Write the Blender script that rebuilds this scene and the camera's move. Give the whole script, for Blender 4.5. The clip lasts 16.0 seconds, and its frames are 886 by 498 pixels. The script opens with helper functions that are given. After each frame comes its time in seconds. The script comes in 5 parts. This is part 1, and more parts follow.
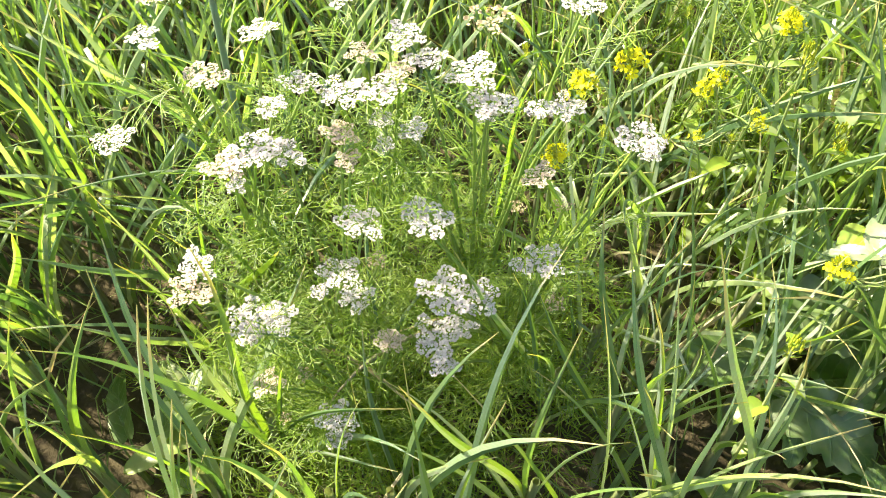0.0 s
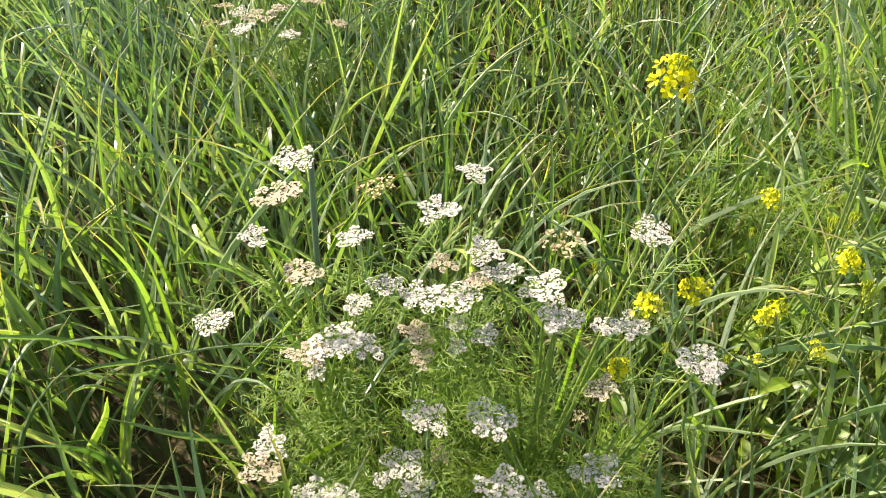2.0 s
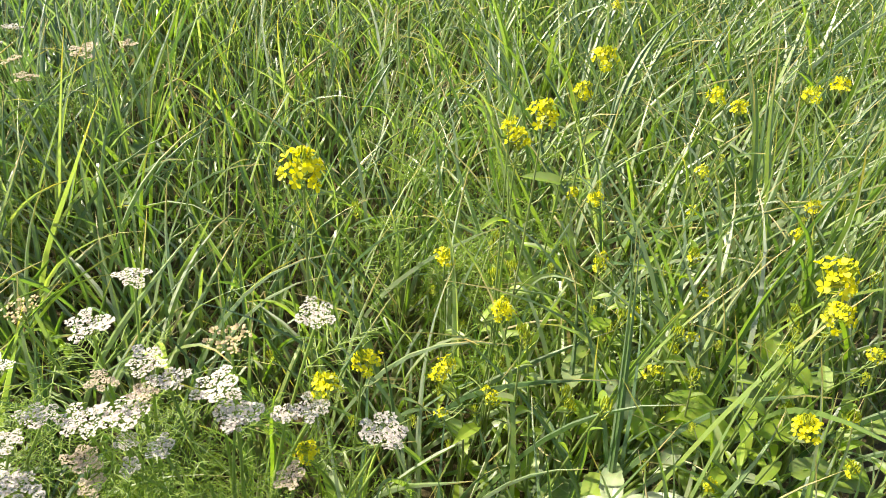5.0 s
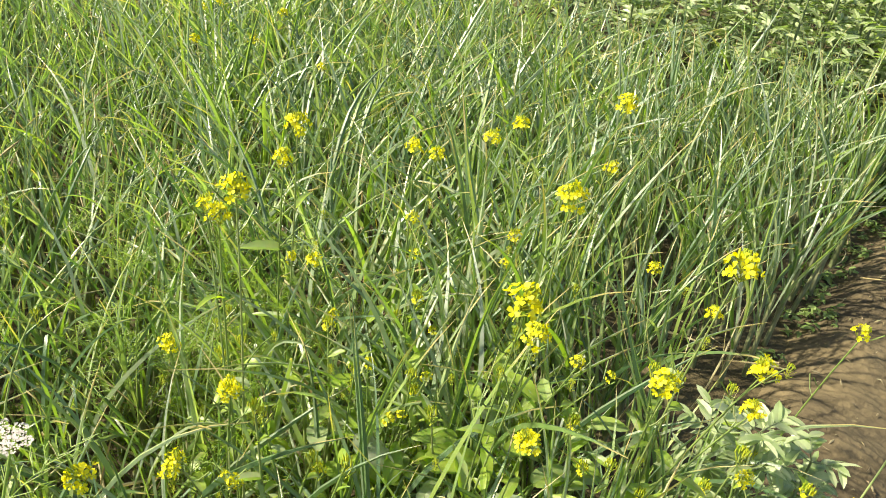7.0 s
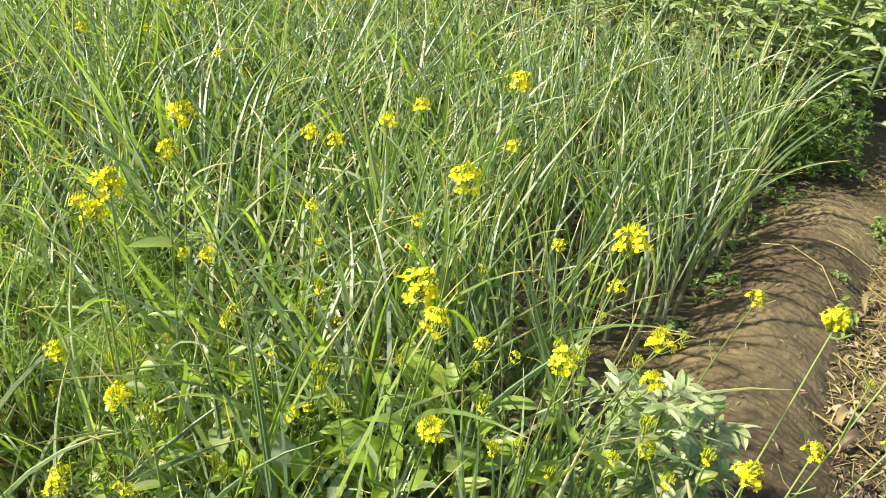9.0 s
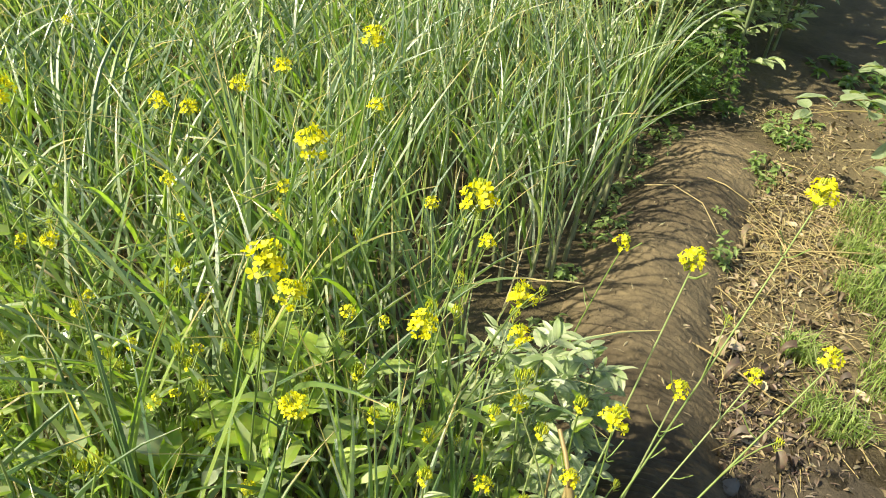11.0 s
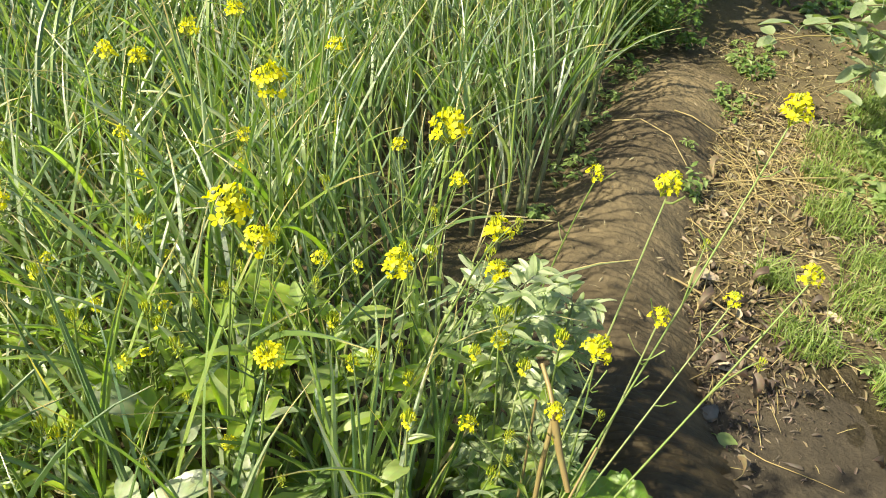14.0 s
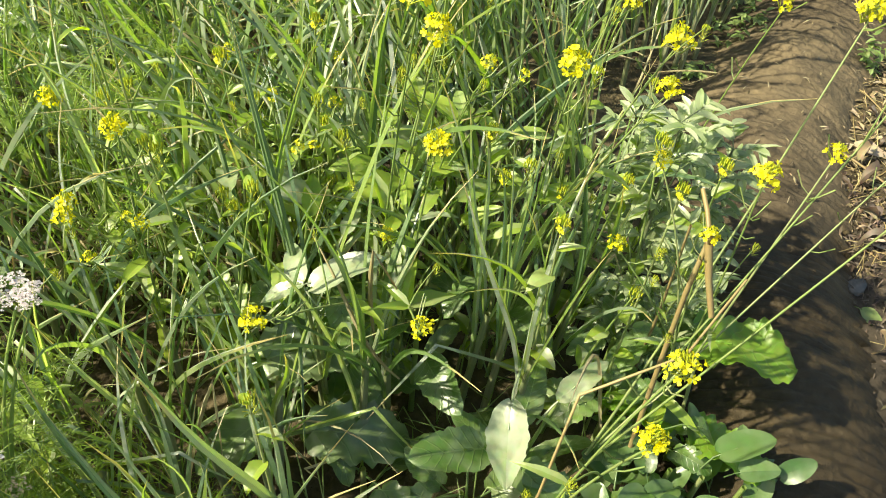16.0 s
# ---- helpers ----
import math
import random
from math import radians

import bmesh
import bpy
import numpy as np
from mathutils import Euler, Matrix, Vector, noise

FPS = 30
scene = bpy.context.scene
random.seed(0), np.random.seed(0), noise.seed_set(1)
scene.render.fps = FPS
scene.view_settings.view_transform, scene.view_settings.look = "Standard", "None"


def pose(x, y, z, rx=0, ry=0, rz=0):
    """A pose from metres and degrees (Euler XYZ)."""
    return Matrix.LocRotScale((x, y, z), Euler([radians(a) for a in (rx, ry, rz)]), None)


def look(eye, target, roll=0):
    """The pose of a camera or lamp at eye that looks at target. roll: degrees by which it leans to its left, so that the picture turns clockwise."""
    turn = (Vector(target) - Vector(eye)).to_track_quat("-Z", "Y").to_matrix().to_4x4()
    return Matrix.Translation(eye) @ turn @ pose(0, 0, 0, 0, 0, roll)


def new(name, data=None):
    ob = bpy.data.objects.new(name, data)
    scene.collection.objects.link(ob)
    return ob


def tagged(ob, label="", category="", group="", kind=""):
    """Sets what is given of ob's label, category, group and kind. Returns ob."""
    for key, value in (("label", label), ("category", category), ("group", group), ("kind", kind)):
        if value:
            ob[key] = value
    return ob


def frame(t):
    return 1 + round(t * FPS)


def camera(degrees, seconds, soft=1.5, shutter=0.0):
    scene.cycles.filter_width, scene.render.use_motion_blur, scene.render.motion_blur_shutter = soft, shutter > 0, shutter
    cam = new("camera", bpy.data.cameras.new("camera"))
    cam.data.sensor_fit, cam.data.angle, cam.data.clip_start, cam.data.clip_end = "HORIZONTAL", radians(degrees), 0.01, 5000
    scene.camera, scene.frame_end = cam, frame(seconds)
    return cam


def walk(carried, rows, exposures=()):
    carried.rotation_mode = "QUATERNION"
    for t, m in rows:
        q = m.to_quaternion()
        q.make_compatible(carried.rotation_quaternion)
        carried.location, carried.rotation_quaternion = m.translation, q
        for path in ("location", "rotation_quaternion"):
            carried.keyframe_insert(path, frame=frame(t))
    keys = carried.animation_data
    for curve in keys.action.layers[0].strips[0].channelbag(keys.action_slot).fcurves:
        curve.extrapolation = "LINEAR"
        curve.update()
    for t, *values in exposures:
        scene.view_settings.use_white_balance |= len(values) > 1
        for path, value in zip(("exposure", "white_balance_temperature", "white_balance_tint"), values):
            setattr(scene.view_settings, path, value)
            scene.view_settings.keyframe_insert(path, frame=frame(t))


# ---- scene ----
# ---------- camera and its walk ----------
cam = camera(59.2, 16.0, soft=1.0)
PATH = [
    (0, (0.241, 0.269, 1.144), (0.002, 1.416, -0.476), -1.2),
    (0.5, (0.249, 0.275, 1.163), (-0.079, 1.473, -0.405), -1.7),
    (1, (0.239, 0.269, 1.184), (-0.14, 1.535, -0.317), -1.9),
    (1.5, (0.224, 0.263, 1.205), (-0.198, 1.608, -0.214), -1.5),
    (2, (0.227, 0.267, 1.22), (-0.22, 1.667, -0.136), -0.8),
    (2.5, (0.241, 0.264, 1.235), (-0.215, 1.721, -0.057), -0.2),
    (3, (0.252, 0.267, 1.244), (-0.164, 1.774, -0.003), 0.8),
    (3.5, (0.27, 0.266, 1.248), (-0.097, 1.796, 0.015), 1.2),
    (4, (0.292, 0.28, 1.247), (0.083, 1.828, -0.002), 2.7),
    (4.5, (0.304, 0.283, 1.244), (0.273, 1.852, 0.005), 4.4),
    (5, (0.319, 0.291, 1.252), (0.476, 1.872, 0.038), 6.0),
    (5.2, (0.326, 0.291, 1.255), (0.557, 1.875, 0.056), 6.3),
    (7.3, (0.388, 0.273, 1.278), (1.162, 1.809, 0.257), 7.8),
    (7.5, (0.392, 0.271, 1.28), (1.182, 1.804, 0.268), 7.7),
    (8, (0.403, 0.271, 1.278), (1.236, 1.78, 0.262), 7.6),
    (8.5, (0.41, 0.276, 1.271), (1.278, 1.753, 0.24), 7.9),
    (9, (0.424, 0.279, 1.27), (1.327, 1.719, 0.217), 8.4),
    (9.5, (0.444, 0.276, 1.257), (1.39, 1.664, 0.172), 8.8),
    (10, (0.467, 0.274, 1.268), (1.471, 1.603, 0.16), 9.2),
    (10.2, (0.474, 0.269, 1.269), (1.497, 1.584, 0.162), 9.2),
    (12.3, (0.524, 0.273, 1.263), (1.633, 1.483, 0.12), 7.6),
    (12.5, (0.523, 0.269, 1.265), (1.638, 1.474, 0.122), 7.5),
    (13, (0.525, 0.263, 1.26), (1.65, 1.457, 0.115), 7.2),
    (13.5, (0.52, 0.268, 1.251), (1.652, 1.441, 0.092), 7.3),
    (14, (0.508, 0.281, 1.236), (1.604, 1.44, 0.029), 7.3),
    (14.5, (0.499, 0.287, 1.227), (1.534, 1.449, -0.03), 7.1),
    (15, (0.48, 0.283, 1.208), (1.445, 1.463, -0.087), 6.8),
    (15.5, (0.464, 0.273, 1.188), (1.318, 1.426, -0.205), 7.1),
    (16, (0.432, 0.248, 1.177), (1.175, 1.389, -0.288), 6.2),
]
walk(cam, [(t, look(eye, goal, roll)) for t, eye, goal, roll in PATH],
     exposures=[(0.0, 2.02, 7050, 4), (0.5, 1.82, 7050, 4), (1.0, 1.42, 7050, 4), (1.6, 1.3, 7050, 4), (14.5, 1.29, 7050, 4), (16.0, 1.37, 7050, 4)])

# ---------- daylight ----------
SUN_FROM = Vector((-0.80, 0.30, 0.79)).normalized()
world = bpy.data.worlds.new("day_sky")
scene.world = world
world.use_nodes = True
wn = world.node_tree.nodes
sky = wn.new("ShaderNodeTexSky")
sky.sky_type = "NISHITA"
sky.sun_disc = False
sky.sun_elevation = math.asin(SUN_FROM.z)
sky.sun_rotation = math.atan2(SUN_FROM.x, SUN_FROM.y)
sky.dust_density = 2.0
wn["Background"].inputs["Strength"].default_value = 0.098
world.node_tree.links.new(sky.outputs[0], wn["Background"].inputs["Color"])
sun = bpy.data.lights.new("sun", "SUN")
sun.energy, sun.angle, sun.color = 5.0, radians(1.2), (1.0, 0.92, 0.76)
new("sun", sun).matrix_world = look((0, 0, 0), -SUN_FROM) @ Matrix.Identity(4)


# ---------- materials ----------
def material(name):
    m = bpy.data.materials.new(name)
    m.use_nodes = True
    m.node_tree.nodes.clear()
    return m, m.node_tree.nodes, m.node_tree.links


def node(nodes, kind, **values):
    n = nodes.new(kind)
    for key, value in values.items():
        n.inputs[key].default_value = value
    return n


def ramp(nodes, stops):
    n = nodes.new("ShaderNodeValToRGB")
    e = n.color_ramp.elements
    while len(e) < len(stops):
        e.new(0.5)
    for el, (p, c) in zip(e, stops):
        el.position, el.color = p, (*c, 1)
    return n


def maths(nodes, links, op, a, b):
    n = nodes.new("ShaderNodeMath")
    n.operation = op
    for k, v in enumerate((a, b)):
        if isinstance(v, (int, float)):
            n.inputs[k].default_value = v
        else:
            links.new(v, n.inputs[k])
    return n.outputs[0]


def own_random(nodes, links):
    """A number per loose piece and per object."""
    a = nodes.new("ShaderNodeNewGeometry").outputs["Random Per Island"]
    b = nodes.new("ShaderNodeObjectInfo").outputs["Random"]
    return maths(nodes, links, "FRACT", maths(nodes, links, "ADD", a, b), 0)


def leaf_material(name, colours, through_colour, share=0.35, rough=0.42, tip=None, veins=0.0, ribs=0.0, dust=0.0, spots=0.25, shine=0.5, grain=60.0):
    """A thin leaf: tones by piece, veins along it, worn tips; light passes through it."""
    m, n, l = material(name)
    tone = ramp(n, [(k / (len(colours) - 1), c) for k, c in enumerate(colours)])
    l.new(own_random(n, l), tone.inputs[0])
    colour = tone.outputs[0]
    co = n.new("ShaderNodeTexCoord")
    patch = node(n, "ShaderNodeTexNoise", Scale=grain, Detail=3.0)
    l.new(co.outputs["Object"], patch.inputs["Vector"])
    mix = n.new("ShaderNodeMix")
    mix.data_type, mix.blend_type = "RGBA", "MULTIPLY"
    mix.inputs[0].default_value = spots
    l.new(colour, mix.inputs[6])
    l.new(patch.outputs["Color"], mix.inputs[7])
    colour = mix.outputs[2]
    uv = n.new("ShaderNodeSeparateXYZ")
    l.new(co.outputs["UV"], uv.inputs[0])
    height = patch.outputs[0]
    if veins:
        wave = maths(n, l, "SINE", maths(n, l, "MULTIPLY", uv.outputs[0], veins), 0)
        height = maths(n, l, "ADD", maths(n, l, "MULTIPLY", wave, 0.4), patch.outputs[0])
        lighter = n.new("ShaderNodeMix")
        lighter.data_type, lighter.blend_type = "RGBA", "MULTIPLY"
        l.new(maths(n, l, "MULTIPLY", maths(n, l, "ADD", wave, 1.0), 0.16), lighter.inputs[0])
        l.new(colour, lighter.inputs[6])
        lighter.inputs[7].default_value = (0.55, 0.6, 0.5, 1)
        colour = lighter.outputs[2]
    if ribs:
        off = maths(n, l, "ABSOLUTE", maths(n, l, "SUBTRACT", uv.outputs[0], 0.5), 0)
        wave = maths(n, l, "FRACT", maths(n, l, "MULTIPLY", maths(n, l, "SUBTRACT", uv.outputs[1], maths(n, l, "MULTIPLY", off, 0.5)), ribs), 0)
        line = maths(n, l, "MULTIPLY", maths(n, l, "ABSOLUTE", maths(n, l, "SUBTRACT", wave, 0.5), 0), 2.0)
        vein = maths(n, l, "POWER", line, 14.0)
        middle = maths(n, l, "LESS_THAN", off, 0.018)
        either = maths(n, l, "MAXIMUM", vein, middle)
        paler = n.new("ShaderNodeMix")
        paler.data_type = "RGBA"
        l.new(maths(n, l, "MULTIPLY", either, 0.15), paler.inputs[0])
        l.new(colour, paler.inputs[6])
        paler.inputs[7].default_value = (0.42, 0.5, 0.24, 1)
        colour = paler.outputs[2]
        height = maths(n, l, "SUBTRACT", maths(n, l, "MULTIPLY", patch.outputs[0], 0.8), maths(n, l, "MULTIPLY", either, 1.4))
    if dust:
        film = node(n, "ShaderNodeTexNoise", Scale=22.0, Detail=4.0)
        l.new(co.outputs["Object"], film.inputs["Vector"])
        cover = ramp(n, [(0.42, (0, 0, 0)), (0.7, (dust, dust, dust))])
        l.new(film.outputs[0], cover.inputs[0])
        dusty = n.new("ShaderNodeMix")
        dusty.data_type = "RGBA"
        l.new(cover.outputs[0], dusty.inputs[0])
        l.new(colour, dusty.inputs[6])
        dusty.inputs[7].default_value = (0.42, 0.44, 0.34, 1)
        colour = dusty.outputs[2]
    if tip:
        worn = n.new("ShaderNodeMix")
        worn.data_type = "RGBA"
        edge = maths(n, l, "ADD", uv.outputs[1], maths(n, l, "MULTIPLY", own_random(n, l), 0.22))
        fac = ramp(n, [(0.93, (0, 0, 0)), (1.0, (1, 1, 1))])
        l.new(maths(n, l, "SUBTRACT", edge, 0.06), fac.inputs[0])
        l.new(fac.outputs[0], worn.inputs[0])
        l.new(colour, worn.inputs[6])
        worn.inputs[7].default_value = (*tip, 1)
        colour = worn.outputs[2]
    bump = node(n, "ShaderNodeBump", Strength=0.4 if ribs else 0.35, Distance=0.002 if ribs else 0.001)
    l.new(height, bump.inputs["Height"])
    face = node(n, "ShaderNodeBsdfPrincipled", Roughness=rough)
    face.inputs["Specular IOR Level"].default_value = shine
    l.new(colour, face.inputs["Base Color"])
    l.new(bump.outputs[0], face.inputs["Normal"])
    glow = n.new("ShaderNodeBsdfTranslucent")
    tint = n.new("ShaderNodeMix")
    tint.data_type, tint.blend_type = "RGBA", "MULTIPLY"
    tint.inputs[0].default_value = 1.0
    l.new(colour, tint.inputs[6])
    tint.inputs[7].default_value = (*through_colour, 1)
    l.new(tint.outputs[2], glow.inputs["Color"])
    both = node(n, "ShaderNodeMixShader", Fac=share)
    l.new(face.outputs[0], both.inputs[1])
    l.new(glow.outputs[0], both.inputs[2])
    l.new(both.outputs[0], n.new("ShaderNodeOutputMaterial").inputs["Surface"])
    return m


def soil_material(name, dark, mid, pale, scale=1.0, relief=0.8, damp=None):
    """Dried earth: damp and dry patches, crumbs, fine cracks."""
    m, n, l = material(name)
    co = n.new("ShaderNodeTexCoord").outputs["Object"]
    big = node(n, "ShaderNodeTexNoise", Scale=2.3 * scale, Detail=5.0, Roughness=0.6)
    small = node(n, "ShaderNodeTexNoise", Scale=55.0 * scale, Detail=8.0, Roughness=0.7)
    crumb = node(n, "ShaderNodeTexVoronoi", Scale=90.0 * scale)
    for t in (big, small, crumb):
        l.new(co, t.inputs["Vector"])
    s = maths(n, l, "ADD", maths(n, l, "MULTIPLY", big.outputs[0], 0.65), maths(n, l, "MULTIPLY", small.outputs[0], 0.35))
    tone = ramp(n, [(0.32, dark), (0.5, mid), (0.68, pale)])
    l.new(s, tone.inputs[0])
    h = maths(n, l, "ADD", small.outputs[0], maths(n, l, "MULTIPLY", crumb.outputs["Distance"], 0.3))
    bump = node(n, "ShaderNodeBump", Strength=relief, Distance=0.012)
    l.new(h, bump.inputs["Height"])
    face = node(n, "ShaderNodeBsdfPrincipled", Roughness=0.9)
    face.inputs["Specular IOR Level"].default_value = 0.2
    l.new(tone.outputs[0], face.inputs["Base Color"])
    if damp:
        # an uneven dark patch round one place: wet mud, plus shade painted in on the bund
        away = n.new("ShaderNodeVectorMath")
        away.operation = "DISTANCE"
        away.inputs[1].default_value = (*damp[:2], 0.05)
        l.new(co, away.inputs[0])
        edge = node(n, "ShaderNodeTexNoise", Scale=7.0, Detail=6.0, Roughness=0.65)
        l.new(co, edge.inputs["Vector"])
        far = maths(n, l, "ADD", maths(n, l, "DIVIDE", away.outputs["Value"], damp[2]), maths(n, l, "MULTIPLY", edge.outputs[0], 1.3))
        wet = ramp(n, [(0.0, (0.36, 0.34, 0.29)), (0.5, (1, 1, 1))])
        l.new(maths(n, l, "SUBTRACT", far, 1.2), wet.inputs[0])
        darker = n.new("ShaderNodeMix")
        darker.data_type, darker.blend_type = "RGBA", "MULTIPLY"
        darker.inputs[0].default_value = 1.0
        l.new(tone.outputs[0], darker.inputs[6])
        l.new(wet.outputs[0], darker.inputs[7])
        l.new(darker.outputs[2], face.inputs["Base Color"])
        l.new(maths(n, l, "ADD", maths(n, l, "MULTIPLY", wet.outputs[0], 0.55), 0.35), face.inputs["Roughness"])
    l.new(bump.outputs[0], face.inputs["Normal"])
    l.new(face.outputs[0], n.new("ShaderNodeOutputMaterial").inputs["Surface"])
    return m


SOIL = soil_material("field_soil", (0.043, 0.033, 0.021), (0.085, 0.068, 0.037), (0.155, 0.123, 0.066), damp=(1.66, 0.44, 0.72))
# The bund's dark near end holds damp and the plants' cast shade in its colour.
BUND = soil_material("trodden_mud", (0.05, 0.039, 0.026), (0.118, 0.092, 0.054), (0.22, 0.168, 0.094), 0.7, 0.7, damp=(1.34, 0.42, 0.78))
GARLIC = leaf_material("garlic_blade", [(0.062, 0.118, 0.06), (0.125, 0.2, 0.11), (0.27, 0.325, 0.225), (0.23, 0.325, 0.08), (0.08, 0.142, 0.08), (0.48, 0.51, 0.42), (0.13, 0.205, 0.095), (0.26, 0.335, 0.075), (0.42, 0.455, 0.36)],
                       (2.15, 2.5, 0.55), 0.31, 0.34, tip=(0.42, 0.33, 0.15), veins=60.0, shine=1.0)
# Bluish copy of the garlic blade, with grazing sky sheen put into its colours.
SKY_SHEEN_GARLIC = leaf_material("waxy_garlic_blade", [(0.07, 0.125, 0.085), (0.14, 0.205, 0.15), (0.29, 0.34, 0.29), (0.2, 0.29, 0.1), (0.46, 0.5, 0.47), (0.11, 0.175, 0.12)],
                            (1.9, 2.4, 0.6), 0.27, 0.36, tip=(0.42, 0.33, 0.15), veins=60.0, shine=1.0)
GARLIC_STEM = leaf_material("garlic_sheath", [(0.22, 0.26, 0.12), (0.32, 0.33, 0.2)], (1.5, 1.6, 0.8), 0.2, 0.45, veins=40.0)
SCAPE = leaf_material("garlic_scape", [(0.2, 0.28, 0.18), (0.24, 0.32, 0.21)], (1.5, 1.7, 0.8), 0.1, 0.35, veins=20.0, shine=0.6)
DRY_BLADE = leaf_material("withered_blade", [(0.4, 0.34, 0.17), (0.5, 0.45, 0.28), (0.33, 0.27, 0.13)], (1.4, 1.2, 0.8), 0.25, 0.7, veins=40.0)
CORIANDER = leaf_material("coriander_leaf", [(0.085, 0.155, 0.018), (0.16, 0.25, 0.028), (0.28, 0.36, 0.05)], (2.1, 2.2, 0.45), 0.42, 0.45)
CORIANDER_STEM = leaf_material("coriander_stem", [(0.24, 0.33, 0.08), (0.32, 0.39, 0.12)], (1.6, 1.8, 0.6), 0.3, 0.45)
WHITE_PETAL = leaf_material("white_petal", [(0.7, 0.6, 0.62), (0.8, 0.74, 0.73), (0.82, 0.79, 0.75), (0.66, 0.56, 0.56), (0.78, 0.71, 0.72)], (1.1, 1.06, 1.02), 0.46, 0.6, spots=0.12)
PINK_PETAL = leaf_material("fading_petal", [(0.66, 0.52, 0.42), (0.72, 0.61, 0.52), (0.6, 0.47, 0.34)], (1.1, 1.0, 0.9), 0.44, 0.6, spots=0.15)
SPENT_PETAL = leaf_material("spent_petal", [(0.55, 0.42, 0.26), (0.68, 0.55, 0.38), (0.45, 0.38, 0.17)], (1.1, 1.0, 0.8), 0.35, 0.7)
YELLOW_PETAL = leaf_material("mustard_petal", [(0.82, 0.72, 0.012), (0.84, 0.77, 0.02), (0.8, 0.77, 0.045)], (1.1, 1.1, 0.4), 0.44, 0.55, spots=0.12)
BUD = leaf_material("mustard_bud", [(0.32, 0.42, 0.05), (0.52, 0.54, 0.04), (0.42, 0.48, 0.05)], (1.2, 1.2, 0.6), 0.2, 0.5)
MUSTARD_STEM = leaf_material("mustard_stem", [(0.19, 0.27, 0.07), (0.25, 0.33, 0.1), (0.31, 0.35, 0.16)], (1.4, 1.6, 0.6), 0.3, 0.42)
MUSTARD_LEAF = leaf_material("mustard_leaf", [(0.2, 0.3, 0.04), (0.27, 0.37, 0.05), (0.31, 0.41, 0.06), (0.32, 0.38, 0.22), (0.24, 0.34, 0.05)], (2.1, 2.3, 0.4), 0.46, 0.42, spots=0.3, shine=0.7)
BEAN_LEAF = leaf_material("bean_leaf", [(0.17, 0.235, 0.09), (0.25, 0.315, 0.14), (0.32, 0.375, 0.2), (0.4, 0.44, 0.28)], (1.5, 1.8, 0.5), 0.36, 0.36, dust=0.35, spots=0.15, shine=0.8)
BEAN_STEM = leaf_material("bean_stem", [(0.15, 0.2, 0.09), (0.2, 0.24, 0.12)], (1.4, 1.6, 0.6), 0.15, 0.45)
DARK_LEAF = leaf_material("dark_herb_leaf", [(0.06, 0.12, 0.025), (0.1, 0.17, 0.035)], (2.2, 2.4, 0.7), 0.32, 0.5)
WEED_LEAF = leaf_material("weed_leaf", [(0.14, 0.22, 0.06), (0.2, 0.28, 0.08), (0.23, 0.28, 0.12)], (1.8, 2.0, 0.6), 0.32, 0.5)
DAMP_LITTER = leaf_material("damp_litter", [(0.045, 0.033, 0.023), (0.085, 0.06, 0.04), (0.13, 0.092, 0.062), (0.065, 0.046, 0.03), (0.21, 0.16, 0.11)], (1.1, 1.0, 0.8), 0.05, 0.6, spots=0.5)
BROAD_LEAF = leaf_material("broad_mustard_leaf", [(0.075, 0.15, 0.03), (0.11, 0.2, 0.035), (0.15, 0.23, 0.06), (0.09, 0.17, 0.03)], (2.0, 2.4, 0.4), 0.33, 0.34, ribs=7.0, dust=0.22, spots=0.35, shine=0.7)
DUSTY_LEAF = leaf_material("dusty_mustard_leaf", [(0.24, 0.31, 0.15), (0.32, 0.38, 0.23)], (1.5, 1.7, 0.6), 0.32, 0.36, dust=0.5, spots=0.4, shine=0.8)
BUSH_LEAF = leaf_material("bush_leaf", [(0.16, 0.22, 0.1), (0.22, 0.28, 0.13), (0.27, 0.32, 0.17)], (1.6, 1.9, 0.5), 0.33, 0.42, ribs=5.0, dust=0.3, spots=0.25)
GRASS = leaf_material("short_grass", [(0.1, 0.165, 0.03), (0.17, 0.25, 0.045), (0.24, 0.34, 0.06), (0.27, 0.28, 0.11), (0.13, 0.22, 0.04)], (1.6, 1.8, 0.5), 0.32, 0.5)
PALE_LEAF = leaf_material("pale_leaf", [(0.34, 0.42, 0.12), (0.38, 0.44, 0.16)], (1.7, 1.8, 0.6), 0.4, 0.4, spots=0.2, shine=0.6)
GLOSSY_LEAF = leaf_material("glossy_mustard_leaf", [(0.08, 0.15, 0.04), (0.12, 0.19, 0.065)], (1.9, 2.2, 0.45), 0.3, 0.3, ribs=5.0, dust=0.3, spots=0.4, shine=1.0)
ROUND_LEAF = leaf_material("round_weed_leaf", [(0.06, 0.13, 0.035), (0.085, 0.165, 0.04), (0.11, 0.185, 0.055)], (2.0, 2.3, 0.45), 0.33, 0.36, dust=0.12, spots=0.35, shine=0.6)
CRINKLE_LEAF = leaf_material("crinkled_leaf", [(0.16, 0.3, 0.03), (0.2, 0.34, 0.04)], (1.9, 2.3, 0.4), 0.42, 0.42, ribs=8.0, spots=0.45, shine=0.5, grain=90.0)
DRY_LEAF = leaf_material("dry_leaf", [(0.07, 0.051, 0.026), (0.165, 0.124, 0.064), (0.31, 0.245, 0.132), (0.115, 0.085, 0.044), (0.45, 0.38, 0.235), (0.21, 0.16, 0.08), (0.09, 0.067, 0.034)], (1.2, 1.1, 0.8), 0.12, 0.65, spots=0.5)
